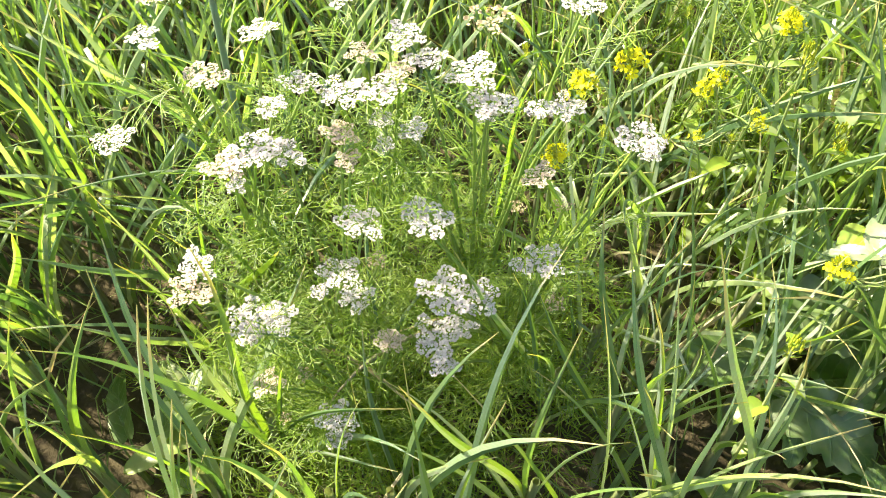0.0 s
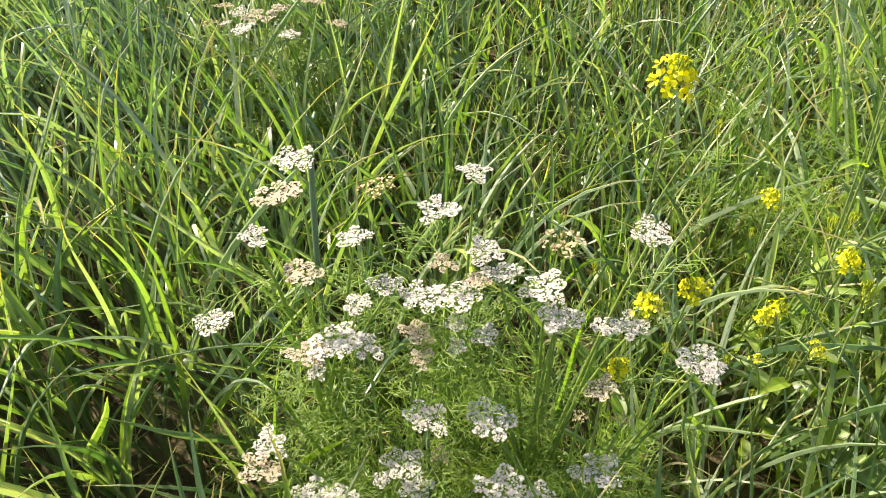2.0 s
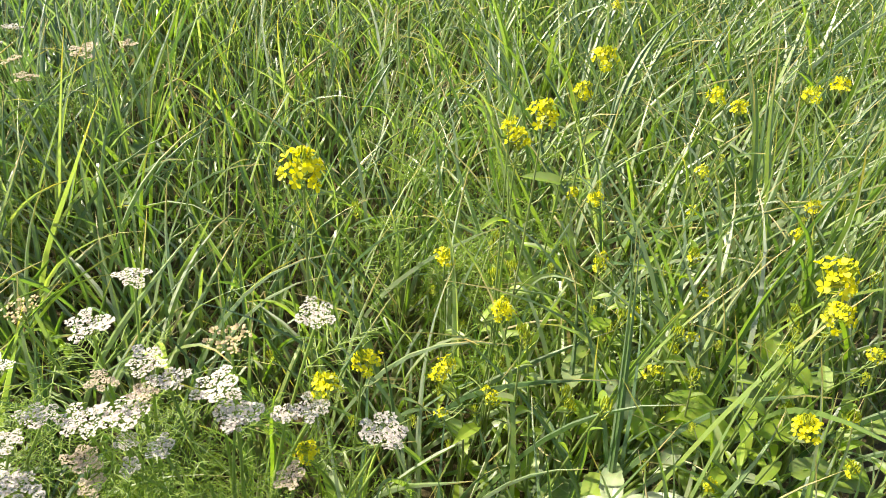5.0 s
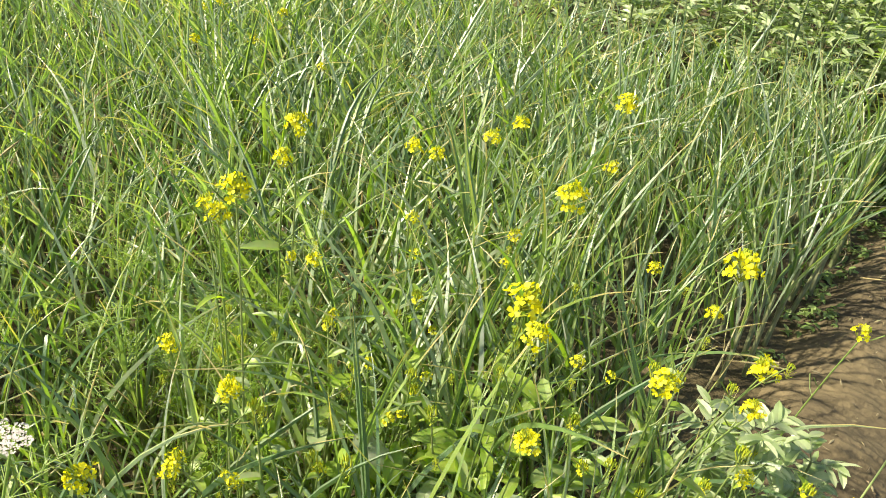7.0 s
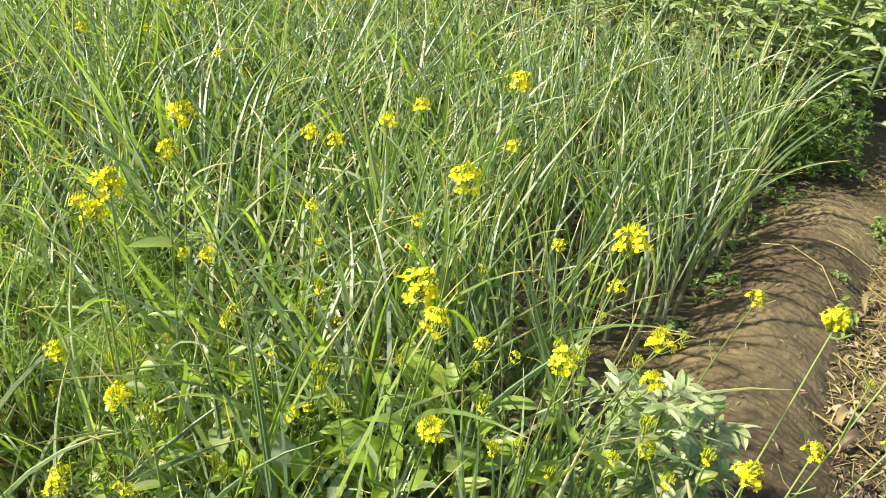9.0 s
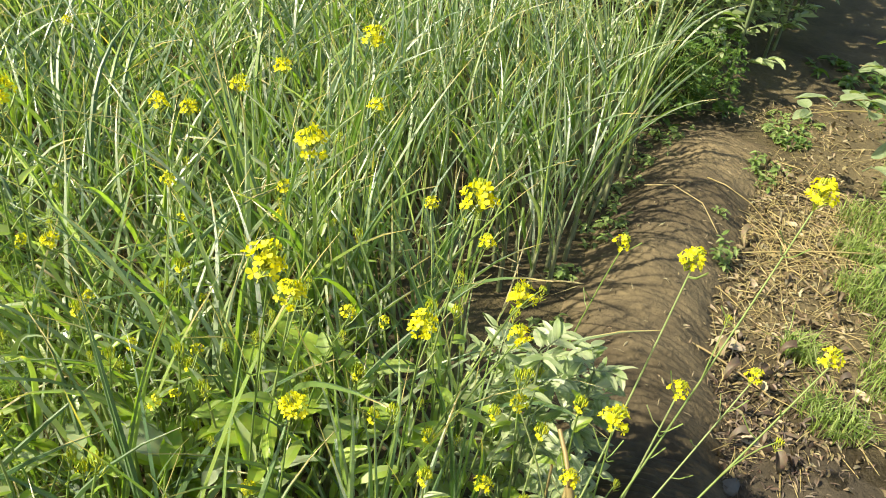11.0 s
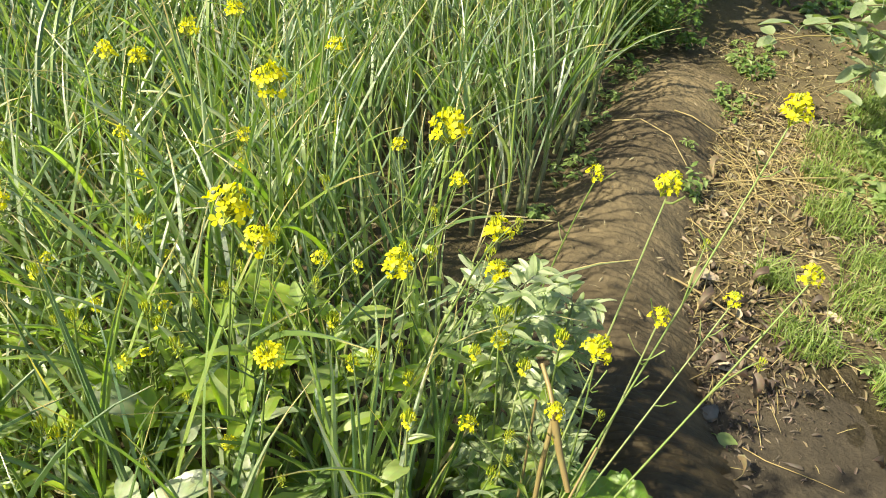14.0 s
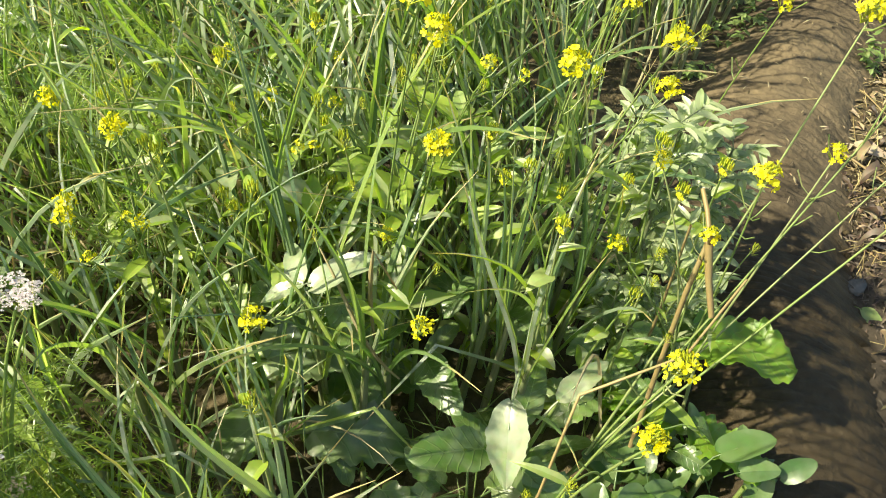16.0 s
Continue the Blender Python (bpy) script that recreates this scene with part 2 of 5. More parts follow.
STRAW_LEAF = leaf_material("pale_dry_leaf", [(0.42, 0.33, 0.22), (0.5, 0.42, 0.3)], (1.1, 1.0, 0.8), 0.12, 0.65, ribs=6.0, spots=0.4)
STRAW = leaf_material("straw", [(0.24, 0.18, 0.072), (0.36, 0.285, 0.118), (0.5, 0.415, 0.2)], (1.1, 1.0, 0.7), 0.1, 0.55)
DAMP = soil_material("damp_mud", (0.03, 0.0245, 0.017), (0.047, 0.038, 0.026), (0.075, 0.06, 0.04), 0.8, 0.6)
STONE = soil_material("grey_stone", (0.06, 0.06, 0.055), (0.095, 0.095, 0.09), (0.13, 0.13, 0.12), 2.0, 0.3)


# ---------- mesh helpers ----------
class Acc:
    """Points, faces and leaf coordinates gathered for one mesh."""

    def __init__(self):
        self.v, self.f, self.uv, self.n = [], [], [], 0

    def add(self, pts, faces, uvs):
        pts = np.asarray(pts, float)
        self.v.append(pts)
        self.f += [tuple(i + self.n for i in q) for q in faces]
        self.uv.append(np.asarray(uvs, float))
        self.n += len(pts)

    def add_moved(self, other, m):
        """Another gathering, moved by the 4x4 array m."""
        pts = np.concatenate(other.v)
        self.add(pts @ m[:3, :3].T + m[:3, 3], other.f, np.concatenate(other.uv))

    def mesh(self, name, mat):
        me = bpy.data.meshes.new(name)
        me.from_pydata(np.concatenate(self.v).tolist(), [], self.f)
        uv = np.concatenate(self.uv)
        loops = np.empty(len(me.loops), np.int32)
        me.loops.foreach_get("vertex_index", loops)
        me.uv_layers.new(name="UVMap").data.foreach_set("uv", uv[loops].astype(np.float32).ravel())
        me.polygons.foreach_set("use_smooth", np.ones(len(me.polygons), bool))
        ends = np.empty(2 * len(me.edges), np.int32)
        me.edges.foreach_get("vertices", ends)
        rib = np.abs(uv[ends.reshape(-1, 2), 0] - 0.5).max(1) < 1e-6
        me.attributes.new("sharp_edge", "BOOLEAN", "EDGE").data.foreach_set("value", rib)
        me.materials.append(mat)
        return me


def unit(v):
    v = np.asarray(v, float)
    return v / max(1e-9, np.linalg.norm(v))


def turned(x=0, y=0, z=0, rz=0.0, tilt=0.0, tilt_to=0.0, s=1.0):
    """A 4x4 array: scaled, turned about z, tilted towards a bearing, moved (radians)."""
    m = Matrix.Translation((x, y, z)) @ Matrix.Rotation(tilt, 4, Vector((-math.sin(tilt_to), math.cos(tilt_to), 0))) @ Matrix.Rotation(rz, 4, "Z") @ Matrix.Scale(s, 4)
    return np.array(m)


def ribbon(acc, curve, width, side, fold=0.25):
    """A blade along a curve, folded along its middle."""
    c = np.asarray(curve, float)
    n = len(c)
    w = np.asarray(width, float)[:, None]
    d = np.gradient(c, axis=0)
    s = np.asarray(side, float)
    if s.ndim == 1:
        s = np.repeat(s[None], n, 0)
    up = np.cross(s, d)
    up /= np.maximum(1e-9, np.linalg.norm(up, axis=1))[:, None]
    pts = np.stack([c - s * w / 2 + up * w * fold, c, c + s * w / 2 + up * w * fold], 1).reshape(-1, 3)
    faces, t = [], np.linspace(0, 1, n)
    for i in range(n - 1):
        a = 3 * i
        faces += [(a, a + 1, a + 4, a + 3), (a + 1, a + 2, a + 5, a + 4)]
    uvs = np.stack([np.tile([0, 0.5, 1.0], n), np.repeat(t, 3)], 1)
    acc.add(pts, faces, uvs)


def tube(acc, curve, r0, r1, k=5):
    c = np.asarray(curve, float)
    n = len(c)
    d = np.gradient(c, axis=0)
    ref = np.array([0.31, 0.95, 0.05]) if abs(unit(d[0])[2]) > 0.5 else np.array([0, 0, 1.0])
    pts = []
    for i in range(n):
        t = unit(d[i])
        a = unit(np.cross(t, ref))
        b = np.cross(t, a)
        r = r0 + (r1 - r0) * i / (n - 1)
        for j in range(k):
            q = 2 * math.pi * j / k
            pts.append(c[i] + r * (math.cos(q) * a + math.sin(q) * b))
    faces = [(i * k + j, i * k + (j + 1) % k, (i + 1) * k + (j + 1) % k, (i + 1) * k + j) for i in range(n - 1) for j in range(k)]
    uvs = [(j / k, i / (n - 1)) for i in range(n) for j in range(k)]
    acc.add(pts, faces, uvs)


def bent(a, b, sag, n=7, side=(0, 0, 0), share=(0.35, 0.35, 0.6)):
    """A curve from a to b that leaves a upwards and bends over."""
    a, b = np.asarray(a, float), np.asarray(b, float)
    t = np.linspace(0, 1, n)[:, None]
    mid = a + (b - a) * np.array(share) + np.asarray(side, float) + np.array([0, 0, sag])
    return (1 - t) ** 2 * a + 2 * t * (1 - t) * mid + t ** 2 * b


def blade_leaf(acc, length, width, droop=0.5, wave=0.0, lobes=0, cols=4, rows=9, cup=0.15, point=1.0, rng=random, ragged=0.0):
    """A broad leaf from the origin along +x, drooping, cupped, with a wavy or lobed edge."""
    pts, uvs = [], []
    ph = rng.uniform(0, 6)
    for i in range(rows + 1):
        t = i / rows
        prof = math.sin(math.pi * min(1, t ** 0.75 * 0.98 + 0.02)) ** (0.7 * point) * (1 - 0.25 * (point > 1) * t)
        if lobes:
            prof *= 0.78 + 0.22 * abs(math.sin(math.pi * lobes * t))
        prof *= 1 + ragged * rng.uniform(-1, 1)
        ang = droop * t
        cx = length * (math.sin(ang) / droop if abs(droop) > 1e-3 else t)
        cz = -length * ((1 - math.cos(ang)) / droop if abs(droop) > 1e-3 else 0)
        for j in range(cols + 1):
            u = 2 * j / cols - 1
            y = u * width / 2 * max(prof, 0.02)
            z = cz + cup * width * prof * u * u + wave * width * math.sin(9 * t + ph + 2 * u) * abs(u) + ragged * width * 0.16 * rng.uniform(-1, 1)
            pts.append((cx - 0.12 * width * abs(u) * (1 - t), y, z))
            uvs.append(((u + 1) / 2, t))
    k = cols + 1
    acc.add(pts, [(i * k + j, i * k + j + 1, (i + 1) * k + j + 1, (i + 1) * k + j) for i in range(rows) for j in range(cols)], uvs)


def part(name, acc, mat, parent, label=""):
    ob = new(name, acc.mesh(name, mat) if isinstance(acc, Acc) else acc)
    ob.parent = parent
    return tagged(ob, label)


def thing(name, acc, mat, label, category, group="", kind=""):
    return tagged(new(name, acc.mesh(name, mat)), label, category, group, kind)


def root(name, place, label, category, group=""):
    ob = new(name)
    ob.empty_display_size = 0.05
    ob.location = place
    return tagged(ob, label, category, group)


# ---------- ground ----------
BUND_LINE = [(0.86, -0.17), (1.12, 0.22), (1.39, 0.58), (1.62, 0.87), (2.0, 1.21), (2.54, 1.52), (3.02, 1.77), (3.34, 1.92)]
BUND_HALF, BUND_RISE = 0.215, 0.09


def along_bund(t):
    """The bund's middle line, smooth, for t from 0 to 1."""
    k = t * (len(BUND_LINE) - 1)
    i = min(int(k), len(BUND_LINE) - 2)
    f = k - i
    g = lambda j: np.array(BUND_LINE[max(0, min(len(BUND_LINE) - 1, j))])
    p0, p1, p2, p3 = g(i - 1), g(i), g(i + 1), g(i + 2)
    return 0.5 * (2 * p1 + (p2 - p0) * f + (2 * p0 - 5 * p1 + 4 * p2 - p3) * f * f + (3 * p1 - p0 - 3 * p2 + p3) * f ** 3)


BUND_PTS = np.array([along_bund(t) for t in np.linspace(0, 1, 60)])


def bund_side(x, y):
    """How far a place lies to the left of the bund's middle line (right: minus)."""
    d = np.hypot(BUND_PTS[:, 0] - x, BUND_PTS[:, 1] - y)
    i = int(np.argmin(d[:-1]))
    t = BUND_PTS[i + 1] - BUND_PTS[i]
    s = t[0] * (y - BUND_PTS[i][1]) - t[1] * (x - BUND_PTS[i][0])
    return math.copysign(d[i], s)


def bund_rise(side):
    """The bund's height at a distance from its middle line."""
    return BUND_RISE * math.cos(math.pi / 2 * min(1, abs(side) / BUND_HALF)) ** 0.85


def ground_height(x, y):
    near = max(0.0, 1 - max(0, math.hypot(x - 1.5, y - 1.5) - 4) / 3)
    return near * (0.012 * noise.noise((x * 3, y * 3, 0)) + 0.010 * noise.noise((x * 11, y * 11, 4)) + 0.006 * noise.noise((x * 30, y * 30, 7))) - 0.006


def build_ground():
    fine = np.linspace(-1.6, 5.0, 200)
    far = np.array([9, 16, 30, 70, 200, 600, 2000])
    xs = np.concatenate([-1.6 - far[::-1], fine, 5.0 + far])
    ys = np.concatenate([-1.6 - far[::-1], fine, 5.0 + far])
    n = len(xs)
    pts = [(x, y, ground_height(x, y)) for y in ys for x in xs]
    acc = Acc()
    acc.add(pts, [(j * n + i, j * n + i + 1, (j + 1) * n + i + 1, (j + 1) * n + i) for j in range(n - 1) for i in range(n - 1)], [(p[0], p[1]) for p in pts])
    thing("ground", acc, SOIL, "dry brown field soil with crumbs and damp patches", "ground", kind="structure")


def build_bund():
    acc, rows, cols = Acc(), 900, 24
    pts, uvs = [], []
    for i in range(rows + 1):
        t = i / rows
        c = along_bund(t)
        d = along_bund(min(1, t + 0.01)) - along_bund(max(0, t - 0.01))
        s = np.array([-d[1], d[0]]) / np.linalg.norm(d)
        end = min(1, (1 - t) * 6)
        half = BUND_HALF + 0.02 * noise.noise((t * 9, 3, 0))
        for j in range(cols + 1):
            u = 2 * j / cols - 1
            p = c + s * u * half * (1 + 0.08 * noise.noise((t * 25, u * 2, 5)) + 0.11 * max(0, -u) ** 3 * (noise.noise((t * 90, 0, 8)) + 0.6 * noise.noise((t * 260, 0, 8))))
            h = bund_rise(u * BUND_HALF) * end
            rip = (0.002 + 0.003 * noise.noise((t * 20, u * 2, 9))) * math.sin(t * 820 + 4 * u * u + 5 * noise.noise((t * 14, u * 1.5, 2)))
            z = -0.012 + h + (rip + 0.014 * noise.noise((p[0] * 9, p[1] * 9, 1)) + 0.006 * noise.noise((p[0] * 40, p[1] * 40, 1))) * min(1, 2.2 * (1 - abs(u)))
            pts.append((p[0], p[1], z))
            uvs.append((u, t))
    k = cols + 1
    acc.add(pts, [(i * k + j + 1, i * k + j, (i + 1) * k + j, (i + 1) * k + j + 1) for i in range(rows) for j in range(cols)], uvs)
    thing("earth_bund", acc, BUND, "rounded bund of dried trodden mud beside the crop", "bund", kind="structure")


build_ground()
build_bund()


# ---------- the garlic crop ----------
def garlic_leaf(rng, kind):
    """One strap leaf from the origin, arching towards +x."""
    acc = Acc()
    length, width = rng.uniform(0.42, 0.64), rng.uniform(0.0068, 0.0125)
    rise = {"erect": rng.uniform(1.25, 1.5), "arched": rng.uniform(1.1, 1.35), "drooping": rng.uniform(0.95, 1.25)}[kind]
    fall = {"erect": rng.uniform(0.1, 0.5), "arched": rng.uniform(0.7, 1.4), "drooping": rng.uniform(1.7, 2.9)}[kind]
    n = 10
    t = np.linspace(0, 1, n)
    ang = rise - fall * t ** 1.6
    if kind == "drooping" and rng.random() < 0.5:
        ang = rise - fall * (t > rng.uniform(0.45, 0.65)) - 0.3 * t
    step = length / (n - 1)
    x = np.concatenate([[0], np.cumsum(np.cos(ang[:-1]) * step)])
    z = np.concatenate([[0], np.cumsum(np.sin(ang[:-1]) * step)])
    y = rng.uniform(-0.12, 0.12) * t ** 2 + 0.025 * np.sin(t * rng.uniform(2, 5) + rng.uniform(0, 6)) * t
    w = width * np.minimum(1, 0.55 + 1.6 * t) * np.clip((1 - t) * 2.3, 0.04, 1) ** 0.8
    tw = rng.uniform(-1.6, 1.6) * t + rng.uniform(-0.5, 0.5)
    d = np.gradient(np.stack([x, y, z], 1), axis=0)
    nrm = np.stack([-d[:, 2], 0 * t, d[:, 0]], 1)
    nrm /= np.linalg.norm(nrm, axis=1)[:, None]
    side = np.cos(tw)[:, None] * np.array([0, 1.0, 0]) + np.sin(tw)[:, None] * nrm
    ribbon(acc, np.stack([x, y, z], 1), w, side, rng.uniform(0.28, 0.55))
    return acc


rng = random.Random(11)
LEAF_KINDS = ["erect"] * 5 + ["arched"] * 8 + ["drooping"] * 7
LEAF_ACCS = [garlic_leaf(rng, k) for k in LEAF_KINDS]
LEAF_MESHES = [a.mesh("leaf", GARLIC) for a in LEAF_ACCS]
stem_acc = Acc()
tube(stem_acc, [(0, 0, -0.02), (0, 0, 0.08), (0.002, 0, 0.17), (0.004, 0, 0.26)], 0.0085, 0.005, 6)
STEM_MESH = stem_acc.mesh("stem", GARLIC_STEM)


def garlic_plan(rng, upright=0, out=None):
    """The leaves of one plant: which shape, height on the stem, bearing, size. upright: the share of erect leaves."""
    count = rng.randint(6, 8)
    start = rng.uniform(0, 6.28)
    leaves = []
    for k in range(count):
        f = k / (count - 1)
        pool = range(13, 20) if f < 0.25 else range(5, 18) if f < 0.6 else range(0, 13)
        if upright and (f >= 0.2 or upright > 0.9):
            pool = range(0, 7) if rng.random() < upright else range(6, 20)
        bearing = start + math.pi * k + rng.uniform(-0.7, 0.7)
        if out is not None and math.cos(bearing - out) > -0.2:
            pool = range(0, 9)
            if rng.random() < 0.5:
                bearing += math.pi
        leaves.append((rng.choice(list(pool)), 0.11 + 0.17 * f if out is not None else 0.04 + 0.18 * f, bearing, rng.uniform(0.8, 1.12)))
    return leaves


def in_garlic(x, y):
    if bund_side(x, y) < (0.235 if x > 1.7 else 0.37) or y < -0.6 or x < -3.2 or y > 4.7 + 0.15 * math.sin(x * 4):
        return False
    if y > 2.0 and x > max(2.1, 3.12 - 1.1 * (y - 2.1)) + 0.06 * math.sin(y * 9):
        return False
    if x > 0.55 and y < 0.79 - 0.35 * max(0, x - 0.66):
        return False
    return math.hypot(x - 0.4, y - 0.2) > 0.34


def garlic_scape():
    """A stout round flower stalk that stands above the leaves."""
    acc = Acc()
    tube(acc, bent((0, 0, -0.02), (0.012, 0.05, 0.62), 0, 8), 0.0055, 0.0042, 8)
    thing("garlic_scape", acc, SCAPE, "stout bluish-green garlic stalk standing beside the coriander", "garlic stalk").location = (-0.205, 0.965, 0)


def build_garlic():
    rng = random.Random(5)
    near, rest = [], []
    y = -0.55
    while y < 6.2:
        x = -3.2 + rng.uniform(0, 0.1)
        while x < 4.5:
            px, py = x + rng.uniform(-0.035, 0.035), y + rng.uniform(-0.035, 0.035)
            x += 0.094 if y < 3.5 else 0.11
            if not in_garlic(px, py):
                continue
            if math.hypot(px - 0.05, py - 0.78) < 0.22 and rng.random() < 0.75:
                continue
            if (0.5 < px < 1.0 and 0.9 < py < 1.25 and rng.random() < 0.12) or (math.hypot(px - 1.62, py - 1.46) < 0.2 and rng.random() < 0.4):
                continue
            if -0.5 < px < -0.08 and 0.4 < py < 0.7 and rng.random() < 0.4:
                continue
            stretch = -0.75 < px < 2.3 and 0.55 < py < 1.75 and 0 < py - 0.45 * px
            edge = bund_side(px, py) < 0.7
            wide = 1.75 if px < 0.15 and py < 0.85 else 1.35 if px < 0.6 and py < 0.75 else 1.2 if px < 0.1 and py < 1.5 else 1.05
            edge = 0.92 if px < 0.6 and py < 0.85 else 0.6 if edge or px < 0.3 and rng.random() < 0.6 else 0
            size = 0.64 if -0.3 < px < 0.2 and 0.62 < py < 0.98 else 0.74 if -0.6 < px < -0.02 and 0.2 < py < 0.75 else 0.9 if px < -0.2 else 0.72 if px < 0.58 and py < 0.85 else 0.8 if px < 0.55 else 0.84 if edge else 0.95
            if (0.58 < px < 1.15 and py < 0.98 and rng.random() < 0.12):
                continue
            (near if stretch and len(near) < 285 else rest).append((px, py, size, edge, wide))
        y += 0.098 if y < 3.5 else 0.12
    for px, py, size, edge, wide in near:
        plant = root("garlic_plant", (px, py, ground_height(px, py)), "green garlic plant with long strap leaves in the bed", "garlic plant", "garlic plants in the bed")
        plant.rotation_euler = (rng.uniform(-0.1, 0.1), rng.uniform(-0.1, 0.1), 0)
        part("stem", STEM_MESH, None, plant)
        for k, h, bearing, s in garlic_plan(rng, edge, -0.9 if bund_side(px, py) < 0.85 else None):
            leaf = part("leaf", LEAF_MESHES[k], None, plant)
            leaf.location, leaf.rotation_euler, leaf.scale = (0, 0, h * size), (0, 0, bearing), (s * size, s * size * wide, s * size)
    acc, sky_sheen, stems = Acc(), Acc(), Acc()
    for px, py, size, edge, wide in rest:
        g = ground_height(px, py)
        stems.add_moved(stem_acc, turned(px, py, g, s=1.3 if bund_side(px, py) < 0.85 else 1.0))
        for k, h, bearing, s in garlic_plan(rng, edge, -0.9 if bund_side(px, py) < 0.85 else None):
            m = turned(px, py, g + h * size, bearing, rng.uniform(-0.12, 0.12), rng.uniform(0, 6.28), s * size)
            m[:3, 1] *= wide
            (sky_sheen if px < -0.25 - 0.25 * (py - 1.6) and py > 1.15 else acc).add_moved(LEAF_ACCS[k], m)
    crop = thing("garlic_crop", acc, GARLIC, "dense bed of green garlic with arching strap leaves", "garlic crop", kind="stuff")
    part("stems", stems, GARLIC_STEM, crop)
    thing("waxy_garlic_crop", sky_sheen, SKY_SHEEN_GARLIC, "garlic deeper in the bed with bluish sky sheen in its colour", "garlic crop", kind="stuff")


build_garlic()
garlic_scape()


# ---------- coriander ----------
def umbel_petals(rng):
    """The florets of an umbel one metre across: little heads of petals on a shallow, uneven dome."""
    acc, heads = Acc(), []
    count = rng.randint(9, 12)
    lean = rng.uniform(0, 6.28)
    for k in range(count):
        a, r = k * 2.4 + rng.uniform(-0.25, 0.25), 0.46 * math.sqrt((k + 0.3) / count) * rng.uniform(0.88, 1.12)
        if not (k > 6 and math.cos(a - lean) > 0.75):
            heads.append((r * math.cos(a), r * math.sin(a)))
    for hx, hy in heads:
        hz = -0.3 * (hx * hx + hy * hy) + rng.uniform(-0.12, 0.1)
        full = rng.uniform(0.95, 1.4)
        for k in range(19):
            a = k * 2.4 + rng.uniform(-0.4, 0.4)
            r = 0.026 * full * math.sqrt(k)
            fx, fy, fz = hx + r * math.cos(a), hy + r * math.sin(a), hz + rng.uniform(-0.02, 0.03) - r * 0.3
            out = math.atan2(fy - hy, fx - hx)
            for p in range(5):
                q = out + p * 1.257 + rng.uniform(-0.3, 0.3)
                size = rng.uniform(0.04, 0.075) if p in (0, 1, 4) and k > 9 else rng.uniform(0.022, 0.03)
                d = np.array([math.cos(q), math.sin(q), rng.uniform(-0.35, 0.5)])
                s = np.array([-math.sin(q), math.cos(q), rng.uniform(-0.4, 0.4)])
                c = np.array([fx, fy, fz])
                acc.add([c, c + d * size * 0.6 + s * size * 0.45, c + d * size, c + d * size * 0.6 - s * size * 0.45], [(0, 1, 2, 3)], [(0.5, 0), (1, 0.6), (0.5, 1), (0, 0.6)])
    rays = Acc()
    for hx, hy in heads:
        tube(rays, [(0, 0, -0.55), (hx * 0.6, hy * 0.6, -0.3), (hx, hy, -0.15 * (hx * hx + hy * hy) - 0.02)], 0.016, 0.01, 3)
    return acc, rays


def spent_umbel(rng):
    """An umbel gone over: little dry seed heads on bent rays."""
    acc, rays = Acc(), Acc()
    for k in range(9):
        a, r = k * 2.4, 0.14 * math.sqrt(k)
        hx, hy, hz = r * math.cos(a), r * math.sin(a), rng.uniform(-0.1, 0.06)
        tube(rays, [(0, 0, -0.5), (hx * 0.6, hy * 0.6, -0.25), (hx, hy, hz)], 0.016, 0.01, 3)
        for j in range(14):
            d = unit((rng.uniform(-1, 1), rng.uniform(-1, 1), rng.uniform(-0.2, 1)))
            s = unit(np.cross(d, (0.3, 0.2, 1)))
            c = np.array([hx, hy, hz]) + d * 0.04
            e = rng.uniform(0.06, 0.1)
            acc.add([c, c + d * e * 0.6 + s * e * 0.4, c + d * e, c + d * e * 0.6 - s * e * 0.4], [(0, 1, 2, 3)], [(0.5, 0), (1, 0.6), (0.5, 1), (0, 0.6)])
    return acc, rays


rng = random.Random(21)
UMBELS = {0: [], 1: [], 2: []}
for k in range(4):
    petals, rays = umbel_petals(rng)
    UMBELS[0].append((petals.mesh("flower_umbel", WHITE_PETAL), rays.mesh("umbel_stalk", CORIANDER_STEM)))
    UMBELS[1].append((petals.mesh("flower_umbel", PINK_PETAL), rays.mesh("umbel_stalk", CORIANDER_STEM)))
    petals, rays = spent_umbel(rng)
    UMBELS[2].append((petals.mesh("seed_umbel", SPENT_PETAL), rays.mesh("umbel_stalk", CORIANDER_STEM)))


def feather_leaf(rng, length=0.12):
    """A thread-leaf of coriander along +x: a rib with forked threads."""
    acc = Acc()
    n = 7
    for i in range(n):
        t = (i + 0.6) / n
        for side in (-1, 1):
            l1 = length * 0.42 * (1 - 0.6 * t) * rng.uniform(0.7, 1.2)
            a = side * rng.uniform(0.6, 1.0)
            o = np.array([length * t, 0, -0.25 * length * t * t])
            for sub in range(4):
                f = 0.25 + 0.25 * sub
                b = o + f * l1 * np.array([math.cos(a), math.sin(a), rng.uniform(-0.2, 0.35)])
                aa = a + rng.uniform(-1.0, 1.0)
                e = b + l1 * 0.45 * np.array([math.cos(aa), math.sin(aa), rng.uniform(-0.4, 0.6)])
                ribbon(acc, [b, (b + e) / 2 + np.array([0, 0, 0.002]), e], [0.0012, 0.0016, 0.0007], unit(np.cross(e - b, (0.2, 0.1, 1))), 0.1)
            e = o + l1 * np.array([math.cos(a), math.sin(a), 0.1])
            ribbon(acc, [o, e], [0.0014, 0.0008], unit(np.cross(e - o, (0, 0, 1))), 0.1)
    ribbon(acc, [(length * t, 0, -0.25 * length * t * t) for t in (0, 0.33, 0.66, 1)], [0.002, 0.0018, 0.0015, 0.001], (0, 1, 0), 0.1)
    return acc


FEATHERS = [feather_leaf(random.Random(k), 0.11 + 0.01 * k) for k in range(5)]


